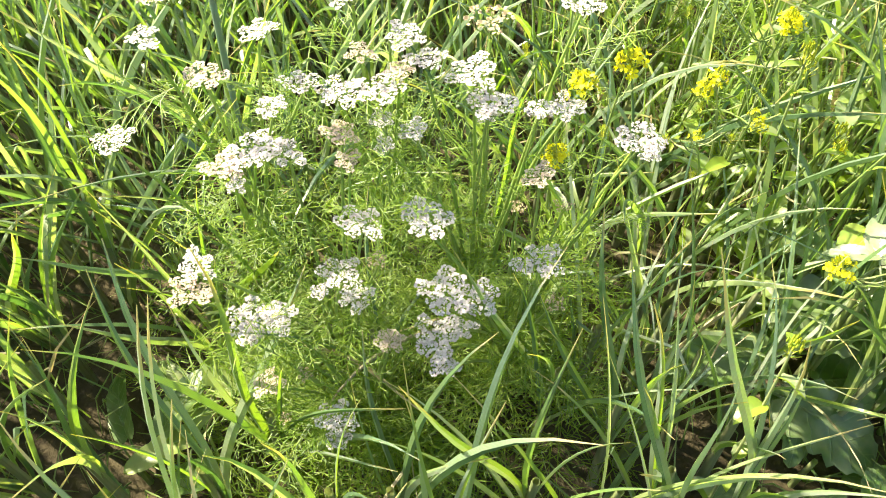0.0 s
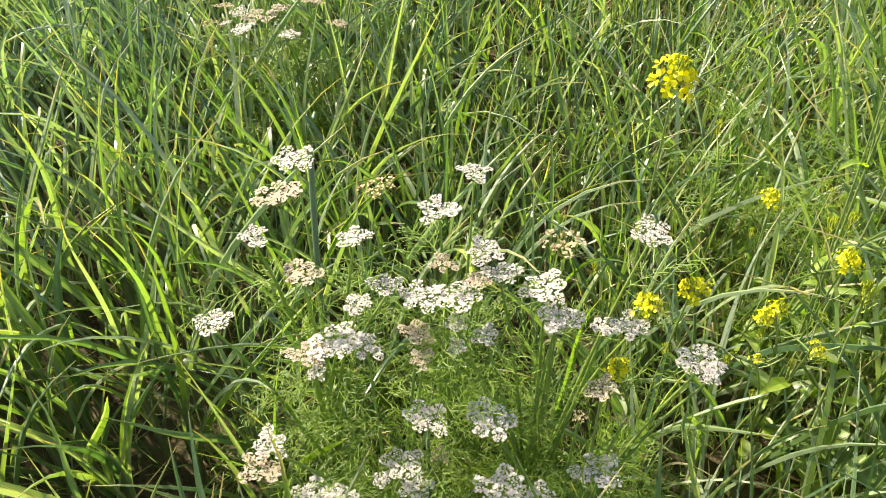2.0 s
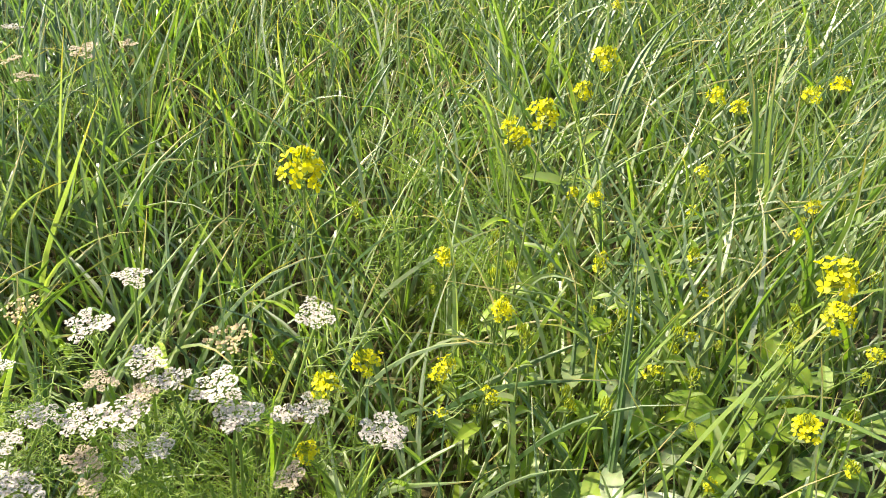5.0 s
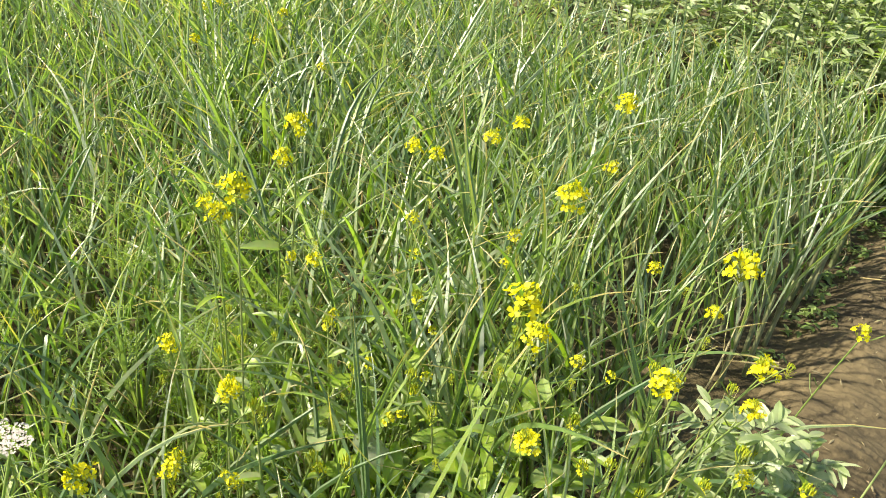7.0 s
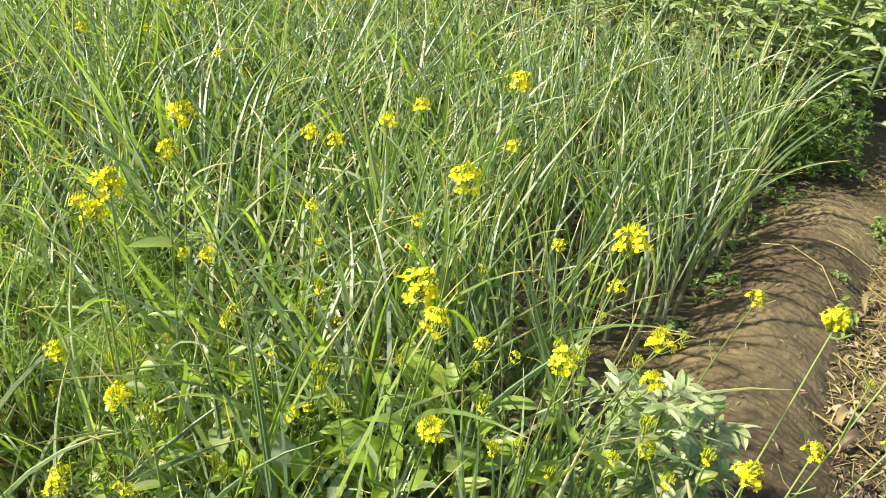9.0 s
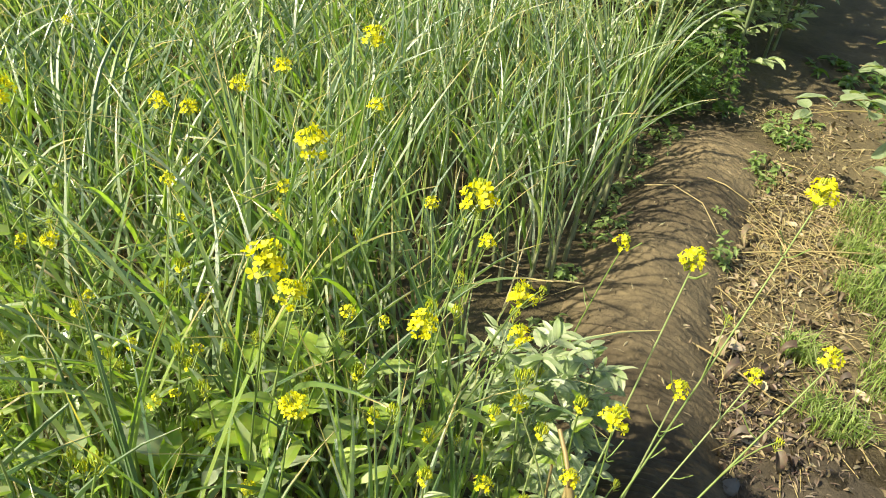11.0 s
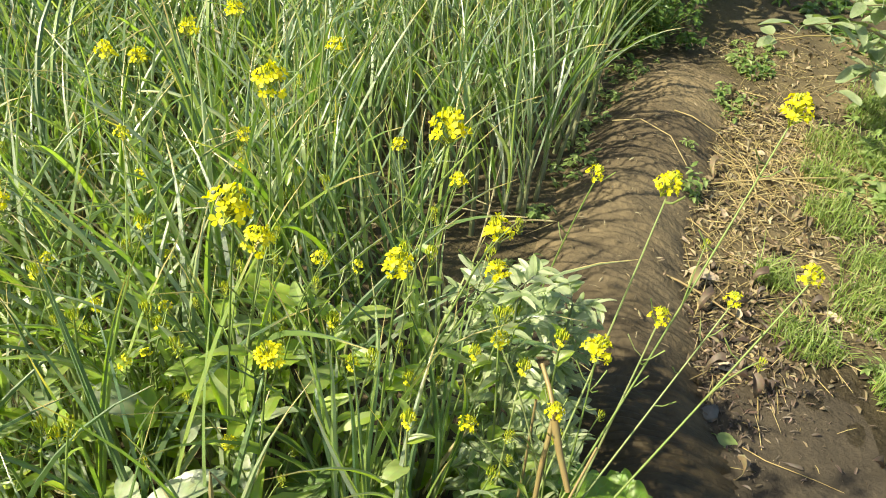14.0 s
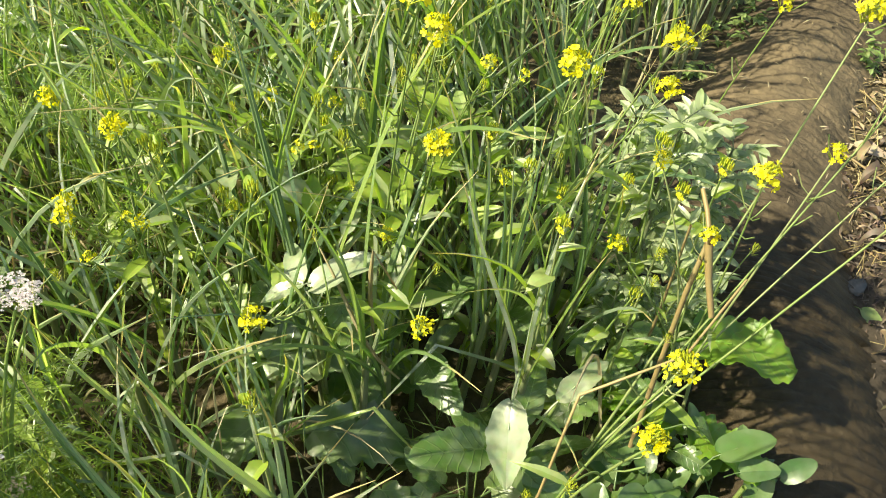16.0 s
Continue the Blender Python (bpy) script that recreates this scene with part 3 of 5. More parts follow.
def coriander_plant(base, umbels, label, spread, leaves, seed, low=0.06, high=0.5):
    """A plant with a branched stem, thread leaves and its umbels (place, width, state)."""
    rng = random.Random(seed)
    bx, by = base
    z0 = ground_height(bx, by)
    plant = root("coriander_plant", (bx, by, z0), label, "coriander", "coriander plants in flower")
    green, foliage = Acc(), Acc()
    top = np.mean([u[2] for u in umbels])
    fork = np.array([0, 0, 0.35 * top])
    tube(green, bent((0, 0, -0.02), fork, 0, 4), 0.006, 0.0045, 6)
    for x, y, z, w, state in umbels:
        p = np.array([x - bx, y - by, z - z0])
        start = fork * rng.uniform(0.6, 1.0)
        tip = p - np.array([0, 0, 0.5 * w])
        curve = bent(start, tip, 0.03, 7, (rng.uniform(-0.02, 0.02), rng.uniform(-0.02, 0.02), 0))
        tube(green, curve, 0.0032, 0.0015, 5)
        mesh, rays = rng.choice(UMBELS[state])
        head = part(mesh.name.split(".")[0], mesh, None, plant, ("white", "fading pinkish white", "spent brown")[state] + " umbel")
        head.location, head.scale = p, (1.12 * w, 1.12 * w, 0.8 * w)
        head.rotation_euler = (rng.uniform(-0.17, 0.17), rng.uniform(-0.17, 0.17), rng.uniform(0, 6.28))
        part("umbel_stalk", rays, None, head)
        for k in range(3):
            c = curve[rng.randint(1, 5)]
            foliage.add_moved(rng.choice(FEATHERS), turned(*c, rng.uniform(0, 6.28), rng.uniform(-0.5, 0.3), rng.uniform(0, 6.28), rng.uniform(0.5, 0.9)))
    for k in range(round(0.5 * leaves)):
        a, r = rng.uniform(0, 6.28), spread * math.sqrt(rng.random())
        h = rng.uniform(low, high) * (1 - 0.45 * (r / spread) ** 2)
        p = np.array([r * math.cos(a), r * math.sin(a), h])
        foliage.add_moved(rng.choice(FEATHERS), turned(*p, rng.uniform(0, 6.28), rng.uniform(-0.7, 0.5), rng.uniform(0, 6.28), rng.uniform(0.7, 1.15)))
        if k % 5 == 0:
            tube(green, bent(fork * rng.uniform(0.1, 0.8), p, 0.02, 4), 0.002, 0.001, 3)
    tagged(part("stem", green, CORIANDER_STEM, plant), kind="stuff")
    tagged(part("foliage", foliage, CORIANDER, plant, "fine thread-like green leaves"), kind="stuff")


# Each umbel: place, width, and 0 fresh, 1 fading, 2 spent.
coriander_plant((-0.12, 0.82), [
    (-0.181, 0.952, 0.66, 0.046, 0), (-0.165, 0.872, 0.67, 0.052, 1), (-0.160, 0.807, 0.66, 0.031, 0), (-0.058, 0.838, 0.66, 0.033, 0),
    (-0.106, 0.799, 0.63, 0.040, 1), (-0.013, 0.816, 0.62, 0.033, 0), (-0.042, 0.797, 0.60, 0.030, 0), (-0.193, 0.743, 0.58, 0.037, 0),
    (-0.063, 0.771, 0.56, 0.054, 0), (-0.087, 0.752, 0.55, 0.041, 1), (-0.074, 0.740, 0.54, 0.022, 0),
], "tall coriander with white umbels and feathery leaves among garlic", 0.19, 84, 1, 0.04, 0.37)
coriander_plant((0.03, 0.90), [
    (0.037, 0.988, 0.66, 0.037, 0), (0.026, 0.887, 0.68, 0.040, 0), (-0.056, 0.914, 0.67, 0.045, 2), (0.042, 0.849, 0.64, 0.027, 1),
    (0.084, 0.869, 0.65, 0.039, 0), (0.080, 0.848, 0.62, 0.027, 1), (0.024, 0.821, 0.61, 0.040, 0), (0.062, 0.833, 0.61, 0.049, 0),
], "tall coriander with white umbels and feathery leaves among garlic", 0.19, 84, 2, 0.04, 0.38)
coriander_plant((0.16, 0.85), [
    (0.104, 0.859, 0.63, 0.037, 0), (0.065, 0.818, 0.58, 0.022, 0), (0.071, 0.803, 0.56, 0.022, 0), (0.100, 0.820, 0.57, 0.028, 0),
    (0.153, 0.863, 0.62, 0.046, 0), (0.170, 0.854, 0.59, 0.049, 0), (0.170, 0.845, 0.58, 0.022, 0), (0.164, 0.892, 0.66, 0.052, 2),
    (0.250, 0.924, 0.67, 0.038, 0), (0.222, 0.861, 0.58, 0.028, 0), (0.249, 0.869, 0.58, 0.035, 0),
], "tall coriander with white umbels and feathery leaves among garlic", 0.19, 98, 3, 0.04, 0.36)
coriander_plant((0.22, 0.79), [
    (0.329, 0.868, 0.55, 0.047, 0), (0.343, 0.859, 0.54, 0.023, 0), (0.233, 0.816, 0.53, 0.032, 1), (0.214, 0.793, 0.50, 0.019, 2),
    (0.261, 0.804, 0.50, 0.023, 2), (0.119, 0.764, 0.50, 0.050, 0), (0.143, 0.735, 0.40, 0.058, 0), (0.185, 0.743, 0.39, 0.041, 0),
    (0.247, 0.769, 0.44, 0.050, 0), (0.270, 0.758, 0.38, 0.028, 2), (0.138, 0.705, 0.35, 0.056, 0), (0.167, 0.721, 0.36, 0.031, 0),
    (0.153, 0.679, 0.34, 0.033, 0),
], "tall coriander with white umbels and feathery leaves among garlic", 0.19, 78, 4, 0.04, 0.29)
coriander_plant((0.00, 0.74), [
    (0.025, 0.800, 0.57, 0.037, 1), (0.036, 0.786, 0.55, 0.025, 1), (-0.026, 0.778, 0.56, 0.037, 0), (0.053, 0.746, 0.50, 0.044, 0),
    (0.074, 0.727, 0.46, 0.026, 2), (0.036, 0.711, 0.45, 0.042, 0), (0.049, 0.710, 0.41, 0.037, 0), (0.010, 0.701, 0.42, 0.019, 0),
    (-0.115, 0.680, 0.47, 0.040, 0), (-0.119, 0.666, 0.44, 0.044, 1),
], "tall coriander with white umbels and feathery leaves among garlic", 0.19, 98, 5, 0.04, 0.30)
coriander_plant((0.05, 0.68), [
    (-0.066, 0.672, 0.39, 0.048, 0), (-0.037, 0.680, 0.39, 0.041, 0), (0.086, 0.692, 0.35, 0.028, 1), (-0.047, 0.627, 0.32, 0.034, 1),
    (0.037, 0.614, 0.29, 0.041, 0), (0.041, 0.596, 0.27, 0.028, 0), (-0.003, 0.642, 0.33, 0.020, 2), (0.091, 0.686, 0.37, 0.026, 1),
    (-0.021, 0.601, 0.29, 0.017, 2), (-0.067, 0.659, 0.37, 0.030, 0),
], "tall coriander with white umbels and feathery leaves among garlic", 0.19, 112, 6, 0.03, 0.22)
coriander_plant((-0.62, 1.58), [
    (-0.610, 1.690, 0.52, 0.031, 0), (-0.590, 1.660, 0.52, 0.035, 0), (-0.640, 1.560, 0.52, 0.034, 1), (-0.600, 1.540, 0.52, 0.033, 0),
    (-0.560, 1.480, 0.52, 0.040, 0), (-0.560, 1.540, 0.52, 0.049, 1), (-0.600, 1.490, 0.52, 0.024, 0), (-0.630, 1.480, 0.52, 0.033, 2),
], "coriander with flat off-white umbels deeper in the garlic bed", 0.2, 45, 7, 0.08, 0.45)
coriander_plant((-0.48, 1.60), [
    (-0.540, 1.640, 0.52, 0.034, 0), (-0.530, 1.570, 0.52, 0.049, 1), (-0.460, 1.480, 0.52, 0.035, 0), (-0.480, 1.630, 0.52, 0.041, 1),
    (-0.390, 1.550, 0.52, 0.035, 1),
], "coriander with flat off-white umbels deeper in the garlic bed", 0.2, 45, 8, 0.08, 0.45)
coriander_plant((-0.68, 1.78), [
    (-0.740, 1.910, 0.52, 0.040, 0), (-0.570, 1.840, 0.52, 0.037, 0), (-0.820, 1.710, 0.52, 0.038, 0), (-0.760, 1.650, 0.52, 0.036, 0),
    (-0.660, 1.730, 0.52, 0.036, 1),
], "coriander with flat off-white umbels deeper in the garlic bed", 0.2, 45, 9, 0.08, 0.45)
coriander_plant((-0.42, 1.86), [
    (-0.540, 1.920, 0.52, 0.058, 0), (-0.450, 1.820, 0.52, 0.036, 1), (-0.400, 1.750, 0.52, 0.039, 1), (-0.520, 1.980, 0.52, 0.049, 0),
    (-0.250, 1.930, 0.52, 0.037, 1), (-0.330, 1.890, 0.52, 0.055, 1),
], "coriander with flat off-white umbels deeper in the garlic bed", 0.2, 45, 10, 0.08, 0.45)


# ---------- mustard ----------
def mustard_head(rng, flowers):
    """A flower head about five centimetres across: open flowers round a knot of buds."""
    acc, buds = Acc(), Acc()
    for k in range(flowers):
        a = k * 2.4 + rng.uniform(-0.3, 0.3)
        f = k / flowers
        r = 0.0045 + 0.0118 * math.sqrt(f) * rng.uniform(0.65, 1.35)
        c = np.array([r * math.cos(a), r * math.sin(a), 0.007 - 0.019 * f + rng.uniform(-0.009, 0.005)])
        out = unit((math.cos(a), math.sin(a), 1.3 - 1.0 * f))
        s = unit(np.cross(out, (0.1, 0.2, 1)))
        q = np.cross(out, s)
        tube(buds, [(0, 0, c[2] - 0.014), c - out * 0.002], 0.0007, 0.0007, 3)
        for p in range(4):
            b = p * 1.571 + a
            d = unit(math.cos(b) * s + math.sin(b) * q + out * rng.uniform(0.3, 1.4))
            t = np.cross(d, out)
            e = rng.uniform(0.0056, 0.0084)
            acc.add([c, c + d * e * 0.55 + t * e * 0.42, c + d * e + t * e * 0.34 - out * 0.001, c + d * e - t * e * 0.34 - out * 0.001, c + d * e * 0.55 - t * e * 0.42],
                    [(0, 1, 2, 3, 4)], [(0.5, 0), (1, 0.5), (0.8, 1), (0.2, 1), (0, 0.5)])
    for k in range(12):
        a, r = k * 2.4, 0.0028 * math.sqrt(k)
        c = np.array([r * math.cos(a), r * math.sin(a), 0.011 - 0.35 * r])
        tube(buds, [c - (0, 0, 0.005), c - (0, 0, 0.0015), c + (0, 0, 0.0012), c + (0, 0, 0.0022)], 0.0013, 0.0011, 5)
    return acc, buds


rng = random.Random(31)
HEADS = []
for k in range(6):
    petals, buds = mustard_head(rng, (23, 27, 19, 14, 9, 24)[k])
    HEADS.append((petals.mesh("flower_head", YELLOW_PETAL), buds.mesh("bud", BUD)))


def mustard_leaf(rng, length, width):
    acc = Acc()
    blade_leaf(acc, length, width, rng.uniform(0.4, 1.4), 0.05, rng.choice((0, 0, 0, 4)), 4, 9, rng.uniform(0.05, 0.3), 1.25, rng, 0.1)
    return acc


MUSTARD_LEAVES = [mustard_leaf(random.Random(40 + k), 0.1, 0.018 + 0.006 * (k % 4)) for k in range(8)]
MUSTARD_LEAF_MESHES = [a.mesh("leaf", MUSTARD_LEAF) for a in MUSTARD_LEAVES]


def mustard_plant(base, heads, label, seed, leaves=5, lean=0.0, sprawling=False):
    """A plant with one stem to each head (place, size), stem leaves, and pods below the flowers."""
    rng = random.Random(seed)
    bx, by = base
    z0 = ground_height(bx, by)
    plant = root("mustard_plant", (bx, by, z0), label, "mustard", "mustard plants in flower")
    fork = None
    for x, y, z, s in heads:
        p = np.array([x - bx, y - by, z - z0])
        start = (0, 0, -0.02) if fork is None else fork * rng.uniform(0.35, 0.8)
        curve = bent(start, p - np.array([0, 0, 0.018 * s]), lean, 9, (rng.uniform(-0.015, 0.015), rng.uniform(-0.015, 0.015), 0), (0.48, 0.48, 0.5) if sprawling else (0.35, 0.35, 0.6))
        if fork is None:
            fork = curve[4] if not sprawling else curve[2]
        stalk = Acc()
        tube(stalk, curve, 0.0022 if s > 0.8 else 0.0018, 0.0011, 6)
        for k in range(rng.randint(3, 6)):
            c = curve[rng.choice((6, 7, 7))] + rng.uniform(0, 1) * (curve[8] - curve[7])
            a = rng.uniform(0, 6.28)
            tube(stalk, [c, c + (0.012 * math.cos(a), 0.012 * math.sin(a), 0.006), c + (0.026 * math.cos(a), 0.026 * math.sin(a), 0.024)], 0.0008, 0.0012, 3)
        part("stem", stalk, MUSTARD_STEM, plant)
        for k in range(1 if rng.random() < 0.75 else 0):
            c = curve[rng.randint(3, 6)]
            a, reach = rng.uniform(0, 6.28), rng.uniform(0.03, 0.08)
            tip = c + np.array([reach * math.cos(a), reach * math.sin(a), rng.uniform(0.06, 0.15)])
            twig = Acc()
            tube(twig, bent(c, tip, 0, 5), 0.0013, 0.0008, 4)
            branch = part("side_branch", twig, MUSTARD_STEM, plant)
            knob = part("bud", HEADS[3][1], None, branch)
            knob.location, knob.scale = tip - np.array([0, 0, 0.004]), (0.5, 0.5, 0.5)
        mesh, buds = HEADS[rng.choice((0, 1, 5)) if s > 1.05 else rng.choice((0, 2, 3)) if s > 0.75 else rng.choice((3, 4))]
        head = part("flower_head", mesh, None, plant, "yellow flower head")
        head.location, head.scale = p, (0.77 * s, 0.77 * s, 0.77 * s)
        head.rotation_euler = (rng.uniform(-0.35, 0.35), rng.uniform(-0.35, 0.35), rng.uniform(0, 6.28))
        part("bud", buds, None, head)
        for k in range(max(0 if sprawling else 1, round(0.5 * leaves))):
            c = curve[min(8, int(rng.choice((1, 2, 2, 3, 3, 4, 5, 6))))]
            low = 1 - c[2] / max(0.2, p[2])
            leaf = part("leaf", rng.choice(MUSTARD_LEAF_MESHES), None, plant)
            leaf.location = c
            leaf.rotation_euler = (rng.uniform(-0.4, 0.4), -rng.uniform(0.1, 0.9), rng.uniform(0, 6.28))
            q = rng.uniform(0.35, 0.6) + 0.6 * low
            leaf.scale = (q, q, q)


# Each flower head: place and size.
mustard_plant((0.28, 0.98), [(0.304, 0.915, 0.613, 1.10), (0.262, 0.900, 0.590, 1.15), (0.245, 0.850, 0.530, 0.90)],
              "mustard with a double yellow head beside white coriander", 50, 3)
mustard_plant((0.25, 1.00), [(0.241, 0.932, 0.857, 1.45)],
              "tall mustard with one large round yellow head", 51, 2)
mustard_plant((0.44, 1.30), [(0.420, 1.275, 0.490, 0.90)],
              "low mustard with a small yellow head in the garlic", 52, 2)
mustard_plant((0.46, 1.08), [(0.479, 1.039, 0.595, 0.80), (0.404, 0.947, 0.578, 0.80), (0.458, 0.958, 0.520, 0.60), (0.406, 0.954, 0.480, 0.60)],
              "branching mustard with small yellow heads", 53, 4)
mustard_plant((0.50, 1.15), [(0.498, 1.085, 0.848, 1.15), (0.485, 1.150, 0.780, 1.10), (0.470, 1.140, 0.800, 0.80)],
              "mustard with three yellow heads close together", 54, 3)
mustard_plant((0.62, 1.40), [(0.599, 1.308, 0.774, 1.00), (0.619, 1.312, 0.825, 1.25)],
              "tall mustard with two yellow heads one above the other", 55, 3)
mustard_plant((0.88, 1.50), [(0.855, 1.438, 0.717, 1.05), (0.910, 1.459, 0.689, 1.05)],
              "mustard with a pair of yellow heads", 56, 3)
mustard_plant((0.95, 1.38), [(0.934, 1.307, 0.788, 1.00)],
              "slender mustard with a yellow head above the garlic", 57, 2)
mustard_plant((1.12, 1.58), [(1.113, 1.529, 0.710, 1.10)],
              "slender mustard with a yellow head above the garlic", 58, 2)
mustard_plant((1.10, 1.25), [(1.090, 1.189, 0.887, 1.10)],
              "tall slender mustard with a yellow head", 59, 2)
mustard_plant((1.18, 1.34), [(1.173, 1.299, 0.720, 1.00), (1.004, 1.299, 0.600, 0.90), (0.994, 1.289, 0.550, 0.75)],
              "mustard with yellow heads at several heights", 60, 3)
mustard_plant((0.90, 1.05), [(0.888, 0.991, 0.854, 1.25), (0.926, 0.944, 0.620, 0.75), (0.970, 0.926, 0.600, 0.60)],
              "mustard with a broad yellow head and small side heads", 61, 4)
mustard_plant((0.84, 1.38), [(0.834, 1.355, 0.621, 0.80), (0.886, 1.447, 0.482, 0.80), (0.677, 1.276, 0.500, 0.60), (0.635, 1.261, 0.620, 0.80), (0.605, 1.273, 0.620, 0.70)],
              "branching mustard with small yellow heads in the garlic", 62, 3)
mustard_plant((0.95, 0.86), [(0.965, 0.779, 0.881, 1.30), (1.047, 0.769, 0.730, 1.15), (0.921, 0.781, 0.725, 1.10), (1.075, 0.781, 0.650, 1.00)],
              "mustard with four yellow heads near the bund", 63, 4)
mustard_plant((1.18, 1.08), [(1.205, 1.005, 0.615, 0.90), (1.222, 1.176, 0.584, 0.85)],
              "slender mustard with two yellow heads at the bed's edge", 64, 3)
mustard_plant((0.78, 0.98), [(0.785, 0.885, 0.787, 1.50), (0.820, 0.900, 0.720, 1.10), (0.825, 1.202, 0.491, 0.70), (0.882, 1.000, 0.630, 0.70)],
              "mustard with a large loose yellow head and broad leaves", 65, 8)
mustard_plant((0.45, 1.30), [(0.420, 1.258, 0.495, 0.90), (0.472, 1.012, 0.609, 0.90), (0.397, 0.957, 0.550, 0.80), (0.470, 0.965, 0.500, 0.70)],
              "mustard with small yellow heads over garlic leaves", 66, 5)
mustard_plant((0.72, 1.10), [(0.697, 1.143, 0.500, 0.70), (0.730, 1.070, 0.450, 0.60), (0.770, 1.090, 0.500, 0.70), (0.667, 1.268, 0.500, 0.50), (0.690, 1.020, 0.500, 0.75)],
              "leafy low mustard with small yellow heads", 67, 8)
mustard_plant((0.80, 0.92), [(0.787, 0.831, 0.621, 1.10), (0.761, 0.898, 0.420, 0.70), (0.700, 0.687, 0.500, 0.90), (0.538, 0.776, 0.500, 1.00)],
              "leafy mustard with yellow heads in bud and flower", 68, 8)
mustard_plant((0.85, 0.60), [(1.418, 0.651, 0.848, 1.35), (1.280, 0.705, 0.752, 1.15), (1.339, 0.524, 0.705, 1.00), (1.398, 0.622, 0.567, 0.90)],
              "sprawling mustard with long bare stems over the bund", 69, 0, -0.02, True)
mustard_plant((1.10, 0.62), [(1.116, 0.637, 0.612, 1.20), (1.238, 0.638, 0.603, 0.95), (1.055, 0.735, 0.580, 0.80), (1.069, 0.642, 0.529, 0.80), (1.020, 0.730, 0.450, 0.80)],
              "mustard with yellow heads beside the broad bean", 70, 2)
mustard_plant((1.30, 0.93), [(1.343, 0.859, 0.663, 0.95)],
              "single thin mustard stem beside the mud bund", 71, 1)
mustard_plant((0.74, 0.52), [(0.815, 0.457, 0.660, 1.05), (0.773, 0.425, 0.620, 0.90)],
              "mustard with two bright yellow heads above broad leaves", 72, 2)
mustard_plant((0.93, 3.05), [(0.949, 2.990, 0.500, 1.10), (0.748, 3.106, 0.500, 1.00), (0.686, 3.050, 0.500, 1.00)],
              "distant mustard with small yellow heads in the crop", 73, 3)
mustard_plant((0.80, 2.70), [(0.623, 2.710, 0.500, 1.00), (0.791, 2.690, 0.500, 1.00), (0.910, 2.305, 0.550, 0.80)],
              "distant mustard with small yellow heads in the crop", 74, 3)



# ---------- broad beans ----------
def bean_plant_meshes(rng, height, whorls):
    green, foliage = Acc(), Acc()
    lean = (rng.uniform(-0.05, 0.05), rng.uniform(-0.05, 0.05))
    curve = bent((0, 0, -0.02), (lean[0], lean[1], height), 0, 7)
    tube(green, curve, 0.006, 0.003, 5)
    for k in range(whorls):
        f = 0.15 + 0.85 * k / whorls
        c = curve[min(6, int(f * 6.99))]
        a = k * 2.2 + rng.uniform(-0.4, 0.4)
        reach = rng.uniform(0.05, 0.1) * (1.1 - 0.5 * f)
        tip = c + np.array([reach * math.cos(a), reach * math.sin(a), reach * 0.5])
        tube(green, [c, tip], 0.0018, 0.0014, 3)
        for j in range(rng.randint(5, 7)):
            leaf = Acc()
            length = rng.uniform(0.038, 0.062)
            blade_leaf(leaf, length, length * rng.uniform(0.3, 0.42), rng.uniform(0.1, 0.6), 0.03, 0, 2, 5, rng.uniform(0.1, 0.35), 0.6, rng, 0.04)
            q = c + (tip - c) * (0.4 + 0.13 * j)
            foliage.add_moved(leaf, turned(*q, a + (-1) ** j * rng.uniform(0.5, 1.1), rng.uniform(-0.75, 0.15), a, 1.0))
    return green, foliage


BEANS = [tuple(a.mesh(nm, mt) for a, nm, mt in zip(bean_plant_meshes(random.Random(60 + k), (0.5, 0.62, 0.7, 0.55)[k], (18, 22, 24, 19)[k]), ("stem", "foliage"), (BEAN_STEM, BEAN_LEAF))) for k in range(4)]


def bean_plant(x, y, s, k, turn, label, group):
    plant = root("broad_bean_plant", (x, y, ground_height(x, y)), label, "broad bean", group)
    plant.rotation_euler, plant.scale = (0, 0, turn), (s, s, s)
    part("stem", BEANS[k][0], None, plant)
    part("foliage", BEANS[k][1], None, plant, "grey-green oval leaflets")


def build_beans():
    rng = random.Random(61)
    for dx, dy, s in ((0, 0, 0.78), (0.07, -0.07, 0.68), (-0.06, -0.08, 0.7), (0.05, 0.06, 0.72), (-0.08, 0.04, 0.6), (0.17, -0.03, 0.5), (0.2, 0.02, 0.45), (-0.14, -0.13, 0.5), (0.02, -0.14, 0.5), (-0.1, -0.2, 0.5), (-0.05, -0.15, 0.55)):
        bean_plant(1.27 + dx, 0.91 + dy, s, rng.randrange(4), rng.uniform(0, 6), "pale grey-green broad bean at the foot of the bund", "broad beans by the bund")
    y = 2.2
    while y < 6.5:
        x = 2.2
        while x < 8.5:
            px, py = x + rng.uniform(-0.07, 0.07), y + rng.uniform(-0.07, 0.07)
            x += 0.21
            if px > max(2.2, 3.25 - 1.1 * (py - 2.1)) and bund_side(px, py) > 0.3:
                bean_plant(px, py, rng.uniform(1.5, 1.85) if px > 3.5 and py < 3.4 else rng.uniform(1.15, 1.45) if px > 3.0 and py < 2.9 else rng.uniform(1.0, 1.3), rng.randrange(4), rng.uniform(0, 6), "broad bean with grey-green leaves in the rear bed", "broad beans in the rear bed")
        y += 0.25 if y < 4 else 0.4


build_beans()


